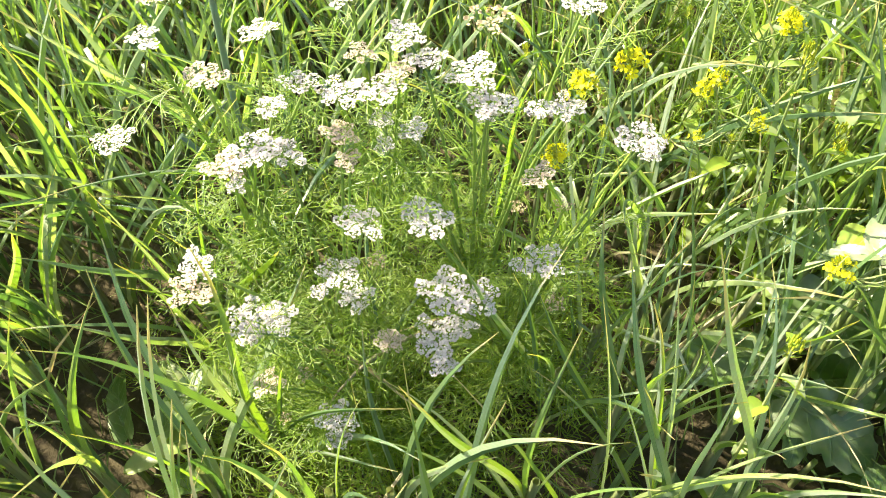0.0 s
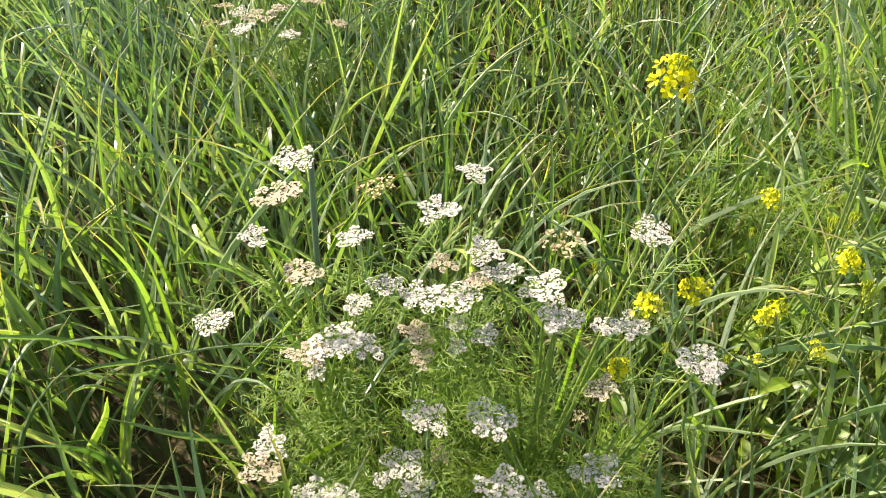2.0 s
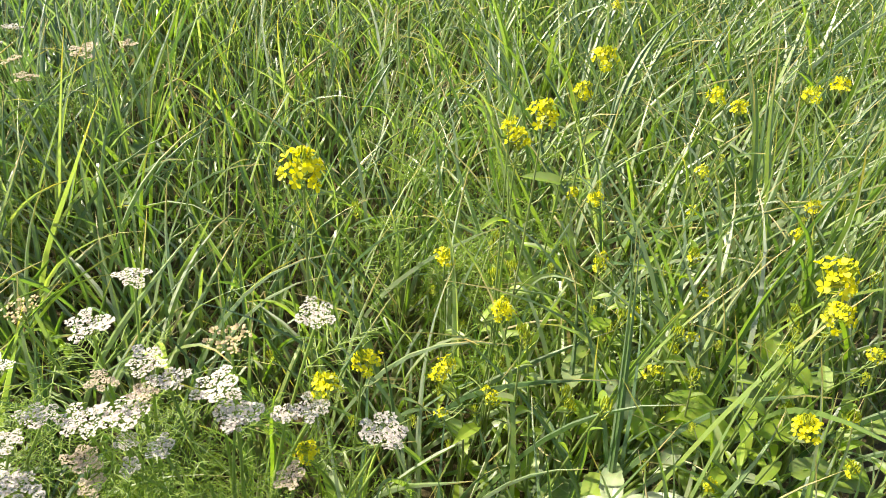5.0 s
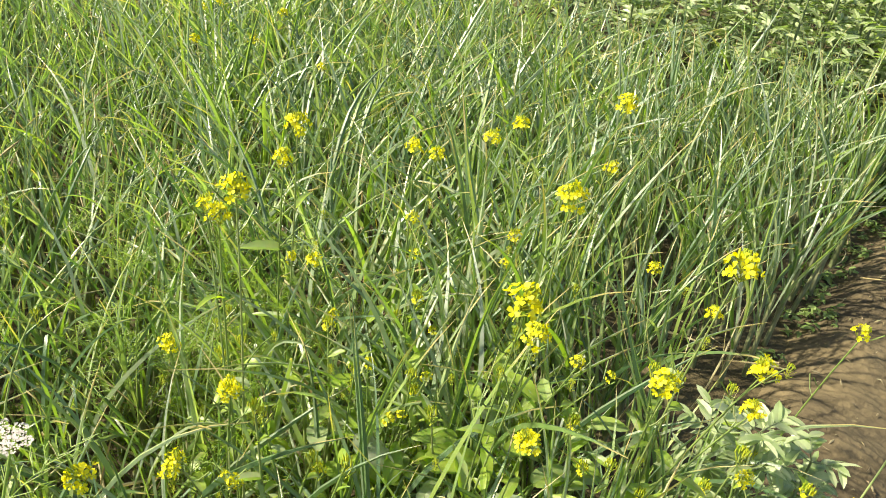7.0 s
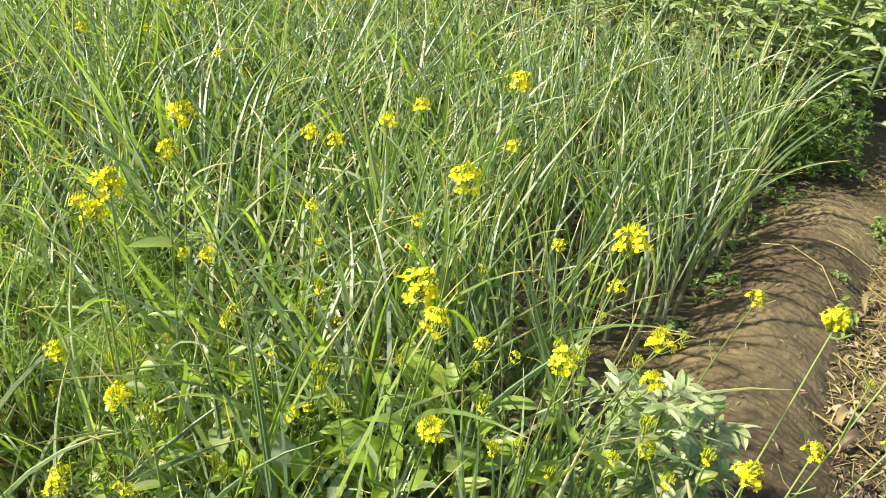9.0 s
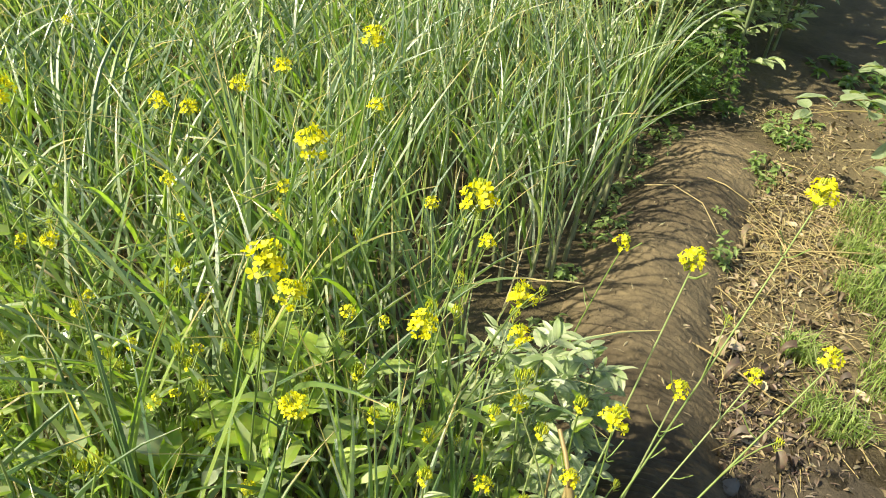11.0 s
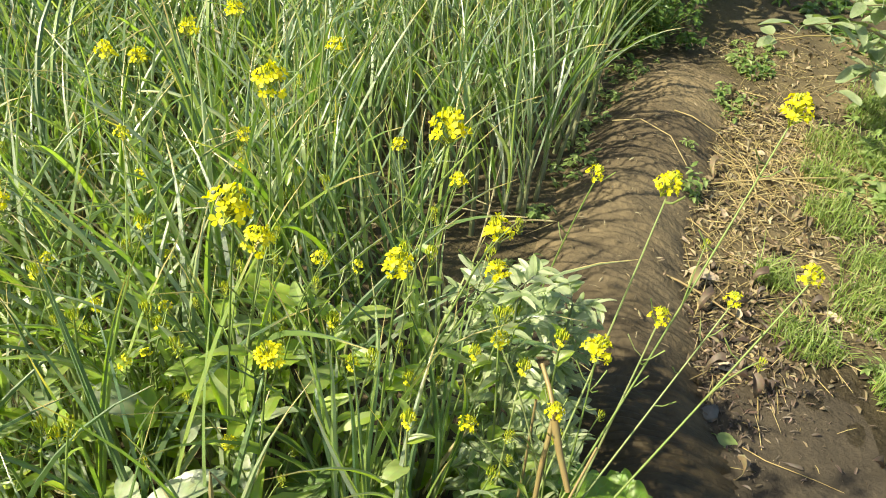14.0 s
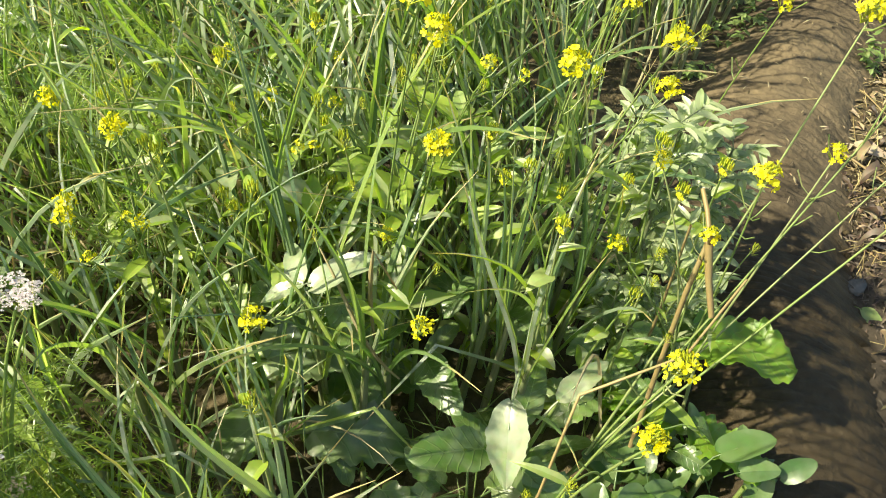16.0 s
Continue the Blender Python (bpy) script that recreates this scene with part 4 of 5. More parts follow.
# ---------- broad leaves under the flowers ----------
def broad_leaf(seed, length, width, wave, lobes, droop, point=0.62, ragged=0.07):
    acc = Acc()
    blade_leaf(acc, length, width, droop, wave, lobes, 10, 22, 0.12, point, random.Random(seed), ragged)
    tube(acc, [(-0.45 * length, 0, -0.25 * length), (-0.15 * length, 0, -0.03 * length), (0.3 * length, 0, -0.012 * length)], 0.022 * length, 0.012 * length, 5)
    return acc


BROAD = [broad_leaf(70 + k, 0.16, (0.085, 0.1, 0.075, 0.095, 0.06)[k], (0.05, 0.08, 0.04, 0.09, 0.03)[k], (0, 5, 0, 6, 0)[k], (0.6, 1.0, 0.4, 1.2, 0.8)[k]).mesh("leaf", BROAD_LEAF) for k in range(5)]


PALE = broad_leaf(76, 0.16, 0.058, 0.04, 0, 0.5).mesh("leaf", PALE_LEAF)


def rosette(x, y, leaves, size, lift, label, seed, name="mustard_rosette", category="leafy plant", meshes=None):
    """Broad leaves on stalks from one root."""
    rng = random.Random(seed)
    plant = root(name, (x, y, ground_height(x, y)), label, category)
    core = Acc()
    tube(core, [(0, 0, -0.02), (0, 0, 0.04), (0, 0, lift * 0.8)], 0.006, 0.004, 6)
    part("stem", core, MUSTARD_STEM, plant)
    for k in range(leaves):
        a = k * 2.4 + rng.uniform(-0.3, 0.3)
        s = size * rng.uniform(0.7, 1.15)
        leaf = part("leaf", rng.choice(meshes or BROAD), None, plant)
        r = 0.07 * s
        leaf.location = (r * math.cos(a), r * math.sin(a), lift * (0.45 + 0.55 * k / leaves) + 0.01)
        leaf.rotation_euler = (rng.uniform(-0.6, 0.6), -rng.uniform(-0.2, 0.9), a)
        leaf.scale = (s, s, s)
    return plant


for k, (x, y, n, s, h) in enumerate(((0.66, 0.9, 5, 0.9, 0.15), (0.66, 0.75, 4, 0.8, 0.12), (0.86, 0.66, 5, 0.66, 0.2), (0.70, 0.95, 3, 0.75, 0.36), (0.63, 1.0, 3, 0.6, 0.32),
                                     (0.95, 0.88, 5, 0.55, 0.28), (0.8, 0.86, 5, 0.6, 0.3), (0.92, 0.54, 6, 0.62, 0.13), (1.04, 0.66, 6, 0.48, 0.2), (1.1, 0.74, 6, 0.45, 0.22), (1.13, 0.66, 5, 0.42, 0.16),
                                     (0.6, 0.62, 5, 0.7, 0.08), (1.0, 0.5, 5, 0.5, 0.15), (0.7, 0.5, 6, 0.6, 0.08), (0.82, 0.48, 6, 0.6, 0.1), (0.58, 0.56, 6, 0.55, 0.08), (0.5, 0.66, 5, 0.55, 0.08), (0.78, 0.66, 5, 0.7, 0.1), (1.16, 0.72, 6, 0.45, 0.24), (1.08, 0.58, 6, 0.45, 0.18))):
    rosette(x, y, n, s, h, "low mustard rosette of broad glossy green leaves", 80 + k)


OVAL_LEAF_MESHES = [(lambda a: (blade_leaf(a, 0.085, 0.03 + 0.007 * k, 0.5 + 0.2 * k, 0.05, 0, 4, 10, 0.2, 0.95, random.Random(300 + k), 0.07), a.mesh("leaf", MUSTARD_LEAF))[1])(Acc()) for k in range(4)]


def leafy_shoot(x, y, height, seed):
    """A mustard shoot not yet in flower: a thin stem with pointed leaves and a tuft of buds."""
    rng = random.Random(seed)
    plant = root("mustard_shoot", (x, y, ground_height(x, y)), "young leafy mustard shoot with oval bright green leaves", "mustard", "mustard shoots not yet in flower")
    stalk = Acc()
    curve = bent((0, 0, -0.02), (rng.uniform(-0.08, 0.08), rng.uniform(-0.08, 0.08), height), 0, 9)
    tube(stalk, curve, 0.003, 0.0014, 5)
    part("stem", stalk, MUSTARD_STEM, plant)
    tip = part("bud", HEADS[4][1], None, plant)
    tip.location = curve[8]
    if seed % 4 == 1:
        bloom = part("flower_head", HEADS[4][0], None, plant, "first yellow flowers")
        bloom.location, bloom.scale = curve[8], (0.65, 0.65, 0.65)
    for k in range(7):
        f = (k + 1) / 7
        leaf = part("leaf", rng.choice(OVAL_LEAF_MESHES), None, plant)
        leaf.location = curve[max(1, min(8, int(f * 8.5)))]
        leaf.rotation_euler = (rng.uniform(-0.5, 0.5), -rng.uniform(0.2, 1.3), k * 2.4 + rng.uniform(-0.3, 0.3))
        s = 0.72 - 0.42 * f + rng.uniform(-0.1, 0.12)
        leaf.scale = (s, s, s)


rng = random.Random(190)
shoots = 0
while shoots < 42:
    x, y = rng.uniform(0.5, 1.25), rng.uniform(0.62, 1.4)
    if shoots > 34:
        x, y = rng.uniform(0.52, 0.78), rng.uniform(0.84, 1.12)
    elif shoots > 28:
        x, y = rng.uniform(0.92, 1.2), rng.uniform(0.68, 0.98)
    if bund_side(x, y) > 0.22 and math.hypot(x - 0.66, y - 0.88) > 0.12:
        leafy_shoot(x, y, rng.uniform(0.36, 0.58), 200 + shoots)
        shoots += 1
rosette(-0.28, 0.58, 4, 0.7, 0.08, "low broad-leaved weed at the foot of the garlic", 98)
rosette(-0.24, 1.75, 4, 0.55, 0.38, "broad-leaved weed among the garlic", 99)

DUSTY = [broad_leaf(105 + k, 0.16, (0.08, 0.06)[k], 0.05, 0, 0.5, 1.0).mesh("leaf", DUSTY_LEAF) for k in range(2)]
LARGE_GLOSSY = [broad_leaf(107 + k, 0.16, (0.115, 0.1)[k], 0.07, (5, 6)[k], (0.7, 1.0)[k]).mesh("leaf", GLOSSY_LEAF) for k in range(2)]
CRINKLED = broad_leaf(110, 0.16, 0.14, 0.1, 7, 0.5).mesh("leaf", CRINKLE_LEAF)


def leafy_plant(name, place, label, category, leaves):
    """A root with leaves set one by one: mesh, foot, bearing, rise, roll, size."""
    plant = root(name, place, label, category)
    for mesh, foot, bearing, rise, roll, s in leaves:
        core = Acc()
        d = np.array(foot) - np.array(place)
        tube(core, bent((0, 0, -0.02), d, 0.0, 5), 0.004, 0.0028, 5)
        part("stalk", core, MUSTARD_STEM, plant)
        leaf = part("leaf", mesh, None, plant)
        leaf.location, leaf.rotation_euler, leaf.scale = d, (roll, -rise, bearing), (s, s, s)


leafy_plant("leafy_vegetable", (1.14, 0.58, 0), "bright green crinkled leafy plant against the bund", "leafy plant",
            [(CRINKLED, (1.2, 0.66, 0.215), -0.82, 0.2, -0.1, 0.95), (CRINKLED, (1.14, 0.56, 0.12), -1.0, 0.1, -0.2, 0.75), (CRINKLED, (1.12, 0.6, 0.12), 2.4, 0.4, 0.2, 0.7)])
leafy_plant("broad_mustard", (0.66, 0.88, 0), "mustard with large glossy dark leaves near the ground", "leafy plant",
            [(LARGE_GLOSSY[0], (0.585, 0.93, 0.19), -0.2, 0.15, 0.3, 0.98), (LARGE_GLOSSY[1], (0.61, 0.82, 0.13), -0.5, 0.1, 0.25, 1.05), (BROAD[3], (0.66, 0.86, 0.12), 0.2, 0.2, 0.2, 0.9), (DUSTY[0], (0.642, 0.865, 0.4), -0.2, 0.6, -0.1, 0.64),
             (DUSTY[0], (0.632, 0.88, 0.4), 1.5, 0.2, -0.6, 0.44), (DUSTY[1], (0.632, 0.875, 0.4), 2.8, -0.3, -0.1, 0.42)])
leafy_plant("broad_mustard", (0.87, 0.66, 0), "mustard with a large pale hanging leaf", "leafy plant",
            [(DUSTY[0], (0.85, 0.675, 0.25), -2.2, -0.45, 0.3, 0.75), (DUSTY[1], (0.92, 0.655, 0.24), 0.15, 0.35, 0.1, 0.62), (BROAD[1], (0.85, 0.62, 0.15), -1.2, 0.0, 0.2, 0.75)])
BRIGHT = [broad_leaf(330 + k, 0.16, (0.07, 0.055, 0.09)[k], 0.06, 0, 0.6, 0.9).mesh("leaf", MUSTARD_LEAF) for k in range(3)]
leafy_plant("broad_mustard", (0.68, 1.06, 0), "mustard with pale dusty and bright green leaves", "leafy plant",
            [(DUSTY[0], (0.66, 1.06, 0.43), -0.9, -0.45, 0.8, 0.5), (BRIGHT[0], (0.69, 1.0, 0.39), 0.9, 0.5, 0.6, 0.44),
             (BRIGHT[1], (0.65, 1.16, 0.4), -2.4, 0.3, -0.3, 0.36), (BRIGHT[2], (0.64, 0.95, 0.36), -2.2, 0.2, 0.3, 0.42), (DUSTY[1], (0.73, 0.97, 0.36), 0.7, 0.3, 0.2, 0.38)])
leafy_plant("broad_mustard", (0.84, 0.98, 0), "mustard with pale dusty and bright green leaves", "leafy plant",
            [(BRIGHT[2], (0.76, 1.02, 0.39), -0.2, 0.2, 0.4, 0.55), (DUSTY[1], (0.81, 0.93, 0.39), -0.1, 0.1, -0.4, 0.5), (BRIGHT[0], (0.9, 0.94, 0.39), 0.2, 0.1, 0.1, 0.52),
             (BRIGHT[1], (0.9, 0.92, 0.36), -0.8, 0.9, 0.4, 0.45), (DUSTY[1], (0.8, 0.95, 0.32), -2.0, 0.1, 0.2, 0.42), (BRIGHT[2], (0.82, 1.0, 0.36), 1.8, 0.3, 0.4, 0.45)])
leafy_plant("broad_mustard", (0.92, 1.13, 0), "mustard with pale dusty and bright green leaves", "leafy plant",
            [(BRIGHT[2], (0.93, 1.12, 0.4), 1.2, 0.9, 0.2, 0.46), (DUSTY[0], (0.87, 1.11, 0.41), -0.8, -0.4, 0.7, 0.36), (BRIGHT[1], (0.96, 1.1, 0.38), 0.1, 0.5, 0.3, 0.45), (BRIGHT[0], (0.85, 1.12, 0.38), 2.8, 0.2, -0.3, 0.4)])
LEAFY_SPOTS = ((0.62, 1.14, 9), (0.74, 1.13, 9), (0.86, 1.04, 8), (0.98, 1.02, 7))
rng = random.Random(342)
for x, y, n in LEAFY_SPOTS:
    shoots = []
    for k in range(n):
        a = k * 2.4 + rng.uniform(-0.4, 0.4)
        foot = (x + 0.045 * math.cos(a), y + 0.045 * math.sin(a), 0.3 + 0.17 * k / n + rng.uniform(-0.02, 0.02))
        shoots.append((BRIGHT[rng.choice((0, 1, 1, 2))], foot, a, rng.uniform(0.1, 0.9), rng.uniform(-0.5, 0.5), rng.uniform(0.26, 0.46)))
    leafy_plant("leafy_mustard", (x, y, 0), "leafy mustard shoot with bright green leaves among garlic", "mustard", shoots)
leafy_plant("pale_leafy_weed", (-0.2, 0.66, 0), "pale yellow-green broad-leaved plant under the coriander", "leafy plant",
            [(PALE, (-0.185, 0.69, 0.13), 0.85, 0.55, 0.5, 1.25), (PALE, (-0.2, 0.65, 0.08), 2.4, 0.35, 0.2, 0.8), (PALE, (-0.21, 0.64, 0.07), -2.4, 0.2, 0.0, 0.7)])
ROUNDED = [broad_leaf(115 + k, 0.08, 0.05, 0.02, 0, 0.3, 0.7, 0.015).mesh("leaf", ROUND_LEAF) for k in range(2)]
for k, (x, y, h) in enumerate(((1.1, 0.5, 0.16), (1.06, 0.53, 0.17), (1.15, 0.46, 0.15), (1.0, 0.5, 0.18), (1.12, 0.4, 0.12), (0.95, 0.52, 0.16), (0.9, 0.47, 0.12))):
    rosette(x, y, 6, 0.95, h, "low plant with smooth rounded green leaves by the bund", 116 + k, "round_leaved_weed", "weed", ROUNDED)


# ---------- young coriander without flowers, and other herbs ----------
def herb_clump(name, x, y, spread, height, leaves, mat, label, category, seed, size=1.0):
    rng = random.Random(seed)
    acc, green = Acc(), Acc()
    for k in range(leaves):
        a, r = rng.uniform(0, 6.28), spread * math.sqrt(rng.random())
        h = height * rng.uniform(0.2, 1) * (1 - 0.3 * (r / spread) ** 2)
        p = np.array([r * math.cos(a), r * math.sin(a), h])
        acc.add_moved(rng.choice(FEATHERS), turned(*p, rng.uniform(0, 6.28), rng.uniform(-0.7, 0.5), rng.uniform(0, 6.28), size * rng.uniform(0.6, 1.05)))
        if k % 3 == 0:
            tube(green, bent((0.1 * p[0], 0.1 * p[1], 0), p, 0.02, 4), 0.002, 0.001, 3)
    plant = root(name, (x, y, ground_height(x, y)), label, category)
    tagged(part("stem", green, CORIANDER_STEM, plant), kind="stuff")
    tagged(part("foliage", acc, mat, plant, "fine divided leaves"), kind="stuff")


def leafy_herb(x, y, spread, height, seed):
    """A dense herb with many small lobed leaves on thin stalks."""
    rng = random.Random(seed)
    acc, green = Acc(), Acc()
    for k in range(110):
        a, r = rng.uniform(0, 6.28), spread * math.sqrt(rng.random())
        p = np.array([r * math.cos(a), r * math.sin(a), height * rng.uniform(0.15, 1) * (1 - 0.4 * (r / spread) ** 2)])
        for j in range(3):
            leaf = Acc()
            l = rng.uniform(0.018, 0.04)
            blade_leaf(leaf, l, l * rng.uniform(0.4, 0.7), rng.uniform(0.2, 1.0), 0.08, 3, 4, 6, 0.2, 0.8, rng)
            acc.add_moved(leaf, turned(*p, a + (j - 1) * 0.9 + rng.uniform(-0.4, 0.4), rng.uniform(-0.5, 0.6), rng.uniform(0, 6.28)))
        if k % 3 == 0:
            tube(green, bent((0.1 * p[0], 0.1 * p[1], 0), p, 0.02, 4), 0.002, 0.001, 3)
    plant = root("dark_herb", (x, y, ground_height(x, y)), "dense dark green leafy herb at the bed's corner", "herb")
    tagged(part("stem", green, CORIANDER_STEM, plant), kind="stuff")
    tagged(part("foliage", acc, DARK_LEAF, plant, "small lobed leaves"), kind="stuff")


for k, (x, y, h) in enumerate(((0.55, 1.5, 0.48), (0.38, 1.65, 0.46), (1.06, 1.58, 0.42), (0.5, 1.55, 0.44), (0.0, 1.62, 0.44), (0.5, 1.66, 0.42), (-0.06, 1.1, 0.44), (0.63, 2.2, 0.44), (0.3, 1.9, 0.44), (0.54, 1.25, 0.46), (0.52, 1.3, 0.58), (0.57, 1.37, 0.56), (0.72, 1.42, 0.55), (0.35, 1.38, 0.5), (0.62, 1.6, 0.54))):
    herb_clump("young_coriander", x, y, 0.14, h + 0.05, 17, CORIANDER, "feathery young coriander without flowers in the garlic", "coriander", 130 + k)
for k, (x, y) in enumerate(((3.08, 2.12), (3.2, 2.2), (3.36, 2.14), (3.4, 2.3), (3.55, 2.25))):
    leafy_herb(x, y, 0.16, 0.36, 145 + k)


# ---------- the footpath beside the bund ----------
def dry_leaf(seed, mat):
    rng = random.Random(seed)
    acc = Acc()
    length = rng.uniform(0.05, 0.11)
    blade_leaf(acc, length, length * rng.uniform(0.12, 0.38), rng.uniform(0.3, 2.4), 0.18, 0, 4, 8, rng.uniform(0.15, 1.1), 0.8, rng, 0.14)
    pts = acc.v[0]
    pts[:, 2] -= pts[:, 2].min()
    return acc.mesh("dry_leaf", mat)


PALE_DRY = broad_leaf(340, 0.085, 0.038, 0.04, 0, 0.35, 0.9).mesh("dry_leaf", STRAW_LEAF)
FALLEN = broad_leaf(341, 0.06, 0.036, 0.03, 0, 0.3, 0.9).mesh("fallen_leaf", WEED_LEAF)


def on_path(rng, tight=False):
    """A place on the footpath, thicker in the gutter along the bund."""
    while True:
        x, y = rng.uniform(1.2, 4.4), rng.uniform(-0.2, 2.0)
        s = -bund_side(x, y)
        if y < (0.72 if x < 1.9 else 0.62) and rng.random() < (0.88 if x < 2.05 else 0.5):
            continue
        if math.hypot(x - 1.97, y - 0.5) < 0.16 and rng.random() < 0.6:
            continue
        if 0.2 < s < (0.55 if tight else 1.15) and rng.random() < (1.0 if s < 0.75 else 0.45) and (x < 3.3 or rng.random() < 0.3):
            return x, y


def build_path():
    rng = random.Random(150)
    leaves = [dry_leaf(151 + k, DRY_LEAF) for k in range(9)]
    damp_leaves = [dry_leaf(151 + k, DAMP_LITTER) for k in range(9)]
    for k in range(270):
        x, y = on_path(rng, k % 3 == 0)
        if k % 5 == 0:
            x, y = 1.98 + rng.gauss(0, 0.14), 0.92 + rng.gauss(0, 0.14)
            if bund_side(x, y) > -0.19:
                continue
        wet = x < 2.3 and y < 1.2 and k % 4
        ob = tagged(new("dry_leaf", (damp_leaves if wet else leaves)[k % 9]), "dark damp curled leaf lying in the gutter" if wet else "curled dry brown leaf lying on the footpath", "dry leaf", "dry leaves on the footpath")
        s = rng.uniform(0.18, 0.45) if k % 3 else rng.uniform(0.45, 0.85)
        ob.location, ob.scale = (x, y, ground_height(x, y) + 0.002), (s, s, s)
        ob.rotation_euler = (rng.uniform(-0.35, 0.35), rng.uniform(-0.25, 0.25), rng.uniform(0, 6.28))
    crumbs, fibres = Acc(), Acc()
    for k in range(3600):
        x, y = on_path(rng, k % 2 == 0)
        length = rng.uniform(0.01, 0.04)
        leaf = Acc()
        blade_leaf(leaf, length, length * rng.uniform(0.15, 0.5), rng.uniform(0.2, 1.6), 0.1, 0, 2, 3, 0.4, 0.8, rng)
        crumbs.add_moved(leaf, turned(x, y, ground_height(x, y) + 0.006, rng.uniform(0, 6.28), rng.uniform(-0.6, 0.6), rng.uniform(0, 6.28)))
    bits = Acc()
    for k in range(260):
        i = rng.randrange(27, 58)
        u = rng.uniform(-0.9, 0.9)
        t = BUND_PTS[min(i + 1, 59)] - BUND_PTS[i]
        nrm = np.array([-t[1], t[0]]) / np.linalg.norm(t)
        p = BUND_PTS[i] + nrm * u * BUND_HALF + t * rng.random()
        z = bund_rise(u * BUND_HALF) - 0.004
        length, a = rng.uniform(0.006, 0.03), rng.uniform(0, 6.28)
        d = np.array([math.cos(a), math.sin(a), rng.uniform(-0.1, 0.2)]) * length
        q = np.array([p[0], p[1], z])
        ribbon(bits, [q, q + d * 0.5 + (0, 0, 0.003), q + d], [0.001, rng.uniform(0.002, 0.007), 0.001], unit((-d[1], d[0], 0)), 0.3)
    thing("bund_litter", bits, DRY_LEAF, "small dry leaf bits lying on the mud bund", "leaf litter", kind="stuff")
    damp = Acc()
    while damp.n < 17000:
        x, y = 1.9 + rng.gauss(0, 0.12), 0.82 + rng.gauss(0, 0.15)
        if damp.n % 4 == 0:
            f = rng.random() ** 0.6
            x, y = 1.42 + 0.52 * f + rng.gauss(0, 0.035), 0.3 + 0.58 * f + rng.gauss(0, 0.035)
        if bund_side(x, y) > -0.19:
            continue
        length = rng.uniform(0.005, 0.024)
        leaf = Acc()
        blade_leaf(leaf, length, length * rng.uniform(0.1, 0.35), rng.uniform(0.2, 1.8), 0.12, 0, 2, 4, 0.4, 0.8, rng)
        damp.add_moved(leaf, turned(x, y, ground_height(x, y) + rng.uniform(0.004, 0.02), rng.uniform(0, 6.28), rng.uniform(-0.8, 0.8), rng.uniform(0, 6.28)))
    thing("damp_litter", damp, DAMP_LITTER, "dark damp rotting leaf litter in the gutter", "leaf litter", kind="stuff")
    for k in range(1500):
        x, y = on_path(rng, k % 3 == 0)
        if x < 2.3 and k % 5 > 1:
            continue
        a, length = rng.uniform(0, 6.28), rng.uniform(0.02, 0.12)
        d = np.array([math.cos(a), math.sin(a), rng.uniform(-0.05, 0.2)]) * length
        p = np.array([x, y, ground_height(x, y) + rng.uniform(0.002, 0.012)])
        ribbon(fibres, [p, p + d * 0.5 + (0, 0, 0.003), p + d * (1, 1, 0.3)], [0.0016, 0.002, 0.001], unit((-d[1], d[0], 0)), 0.2)
    thing("straw_fibres", fibres, STRAW, "short pale straw fibres scattered on the footpath", "straw", kind="stuff")
    thing("leaf_litter", crumbs, DRY_LEAF, "crumbled brown leaf litter on the footpath", "leaf litter", kind="stuff")
    for k in range(225):
        x, y = on_path(rng)
        acc = Acc()
        length, a = rng.uniform(0.08, 0.34), rng.uniform(0, 6.28)
        if k > 130:
            x, y = 2.72 + rng.gauss(0, 0.27), 1.17 + rng.gauss(0, 0.15)
            length, a = rng.uniform(0.12, 0.42), rng.gauss(0.5, 0.75)
            if bund_side(x, y) > -0.24:
                continue
        d = np.array([math.cos(a), math.sin(a), 0])
        sway = np.array([-d[1], d[0], 0]) * rng.uniform(-0.03, 0.03)
        g = ground_height(x, y) + 0.004
        tube(acc, [np.array([0, 0, 0]), d * length * 0.35 + sway + (0, 0, rng.uniform(0.003, 0.02)), d * length * 0.7 + sway * 0.6 + (0, 0, rng.uniform(0.003, 0.015)), d * length], rng.uniform(0.001, 0.0022), 0.0008, 4)
        ob = thing("straw", acc, STRAW, "thin pale straw lying on the footpath", "straw", "straws on the footpath")
        ob.location = (x, y, g)
    for x, y, z, l, a, b in ((2.40, 1.585, 0.125, 0.26, -1.15, 0.04), (2.70, 1.56, 0.1, 0.24, -1.3, -0.03)):
        acc = Acc()
        d, s = np.array([math.cos(a), math.sin(a), 0]), np.array([-math.sin(a), math.cos(a), 0])
        tube(acc, [s * 0, d * l * 0.3 + s * b + (0, 0, 0.015), d * l * 0.7 + s * b - (0, 0, 0.01), d * l - (0, 0, 0.07)], 0.0026, 0.0014, 5)
        thing("twig", acc, STRAW, "bent pale twig lying over the mud bund", "twig", "twigs on the bund").location = (x, y, z)
    for x, y, s, a in ((2.22, 1.2, 1.0, -1.3), (2.13, 1.04, 1.1, -0.9), (2.33, 0.66, 1.2, -1.7), (2.55, 1.1, 0.9, 0.4), (2.9, 1.3, 0.8, 2.0), *((*on_path(rng), rng.uniform(0.4, 0.95), rng.uniform(0, 6.28)) for k in range(26))):
        ob = tagged(new("dry_leaf", PALE_DRY), "large flat pale tan leaf lying on the footpath", "dry leaf", "large pale leaves on the footpath")
        ob.location, ob.rotation_euler, ob.scale = (x, y, ground_height(x, y) + 0.012), (rng.uniform(-0.25, 0.25), rng.uniform(-0.1, 0.25), a), (s, s * rng.uniform(0.6, 1.0), s)
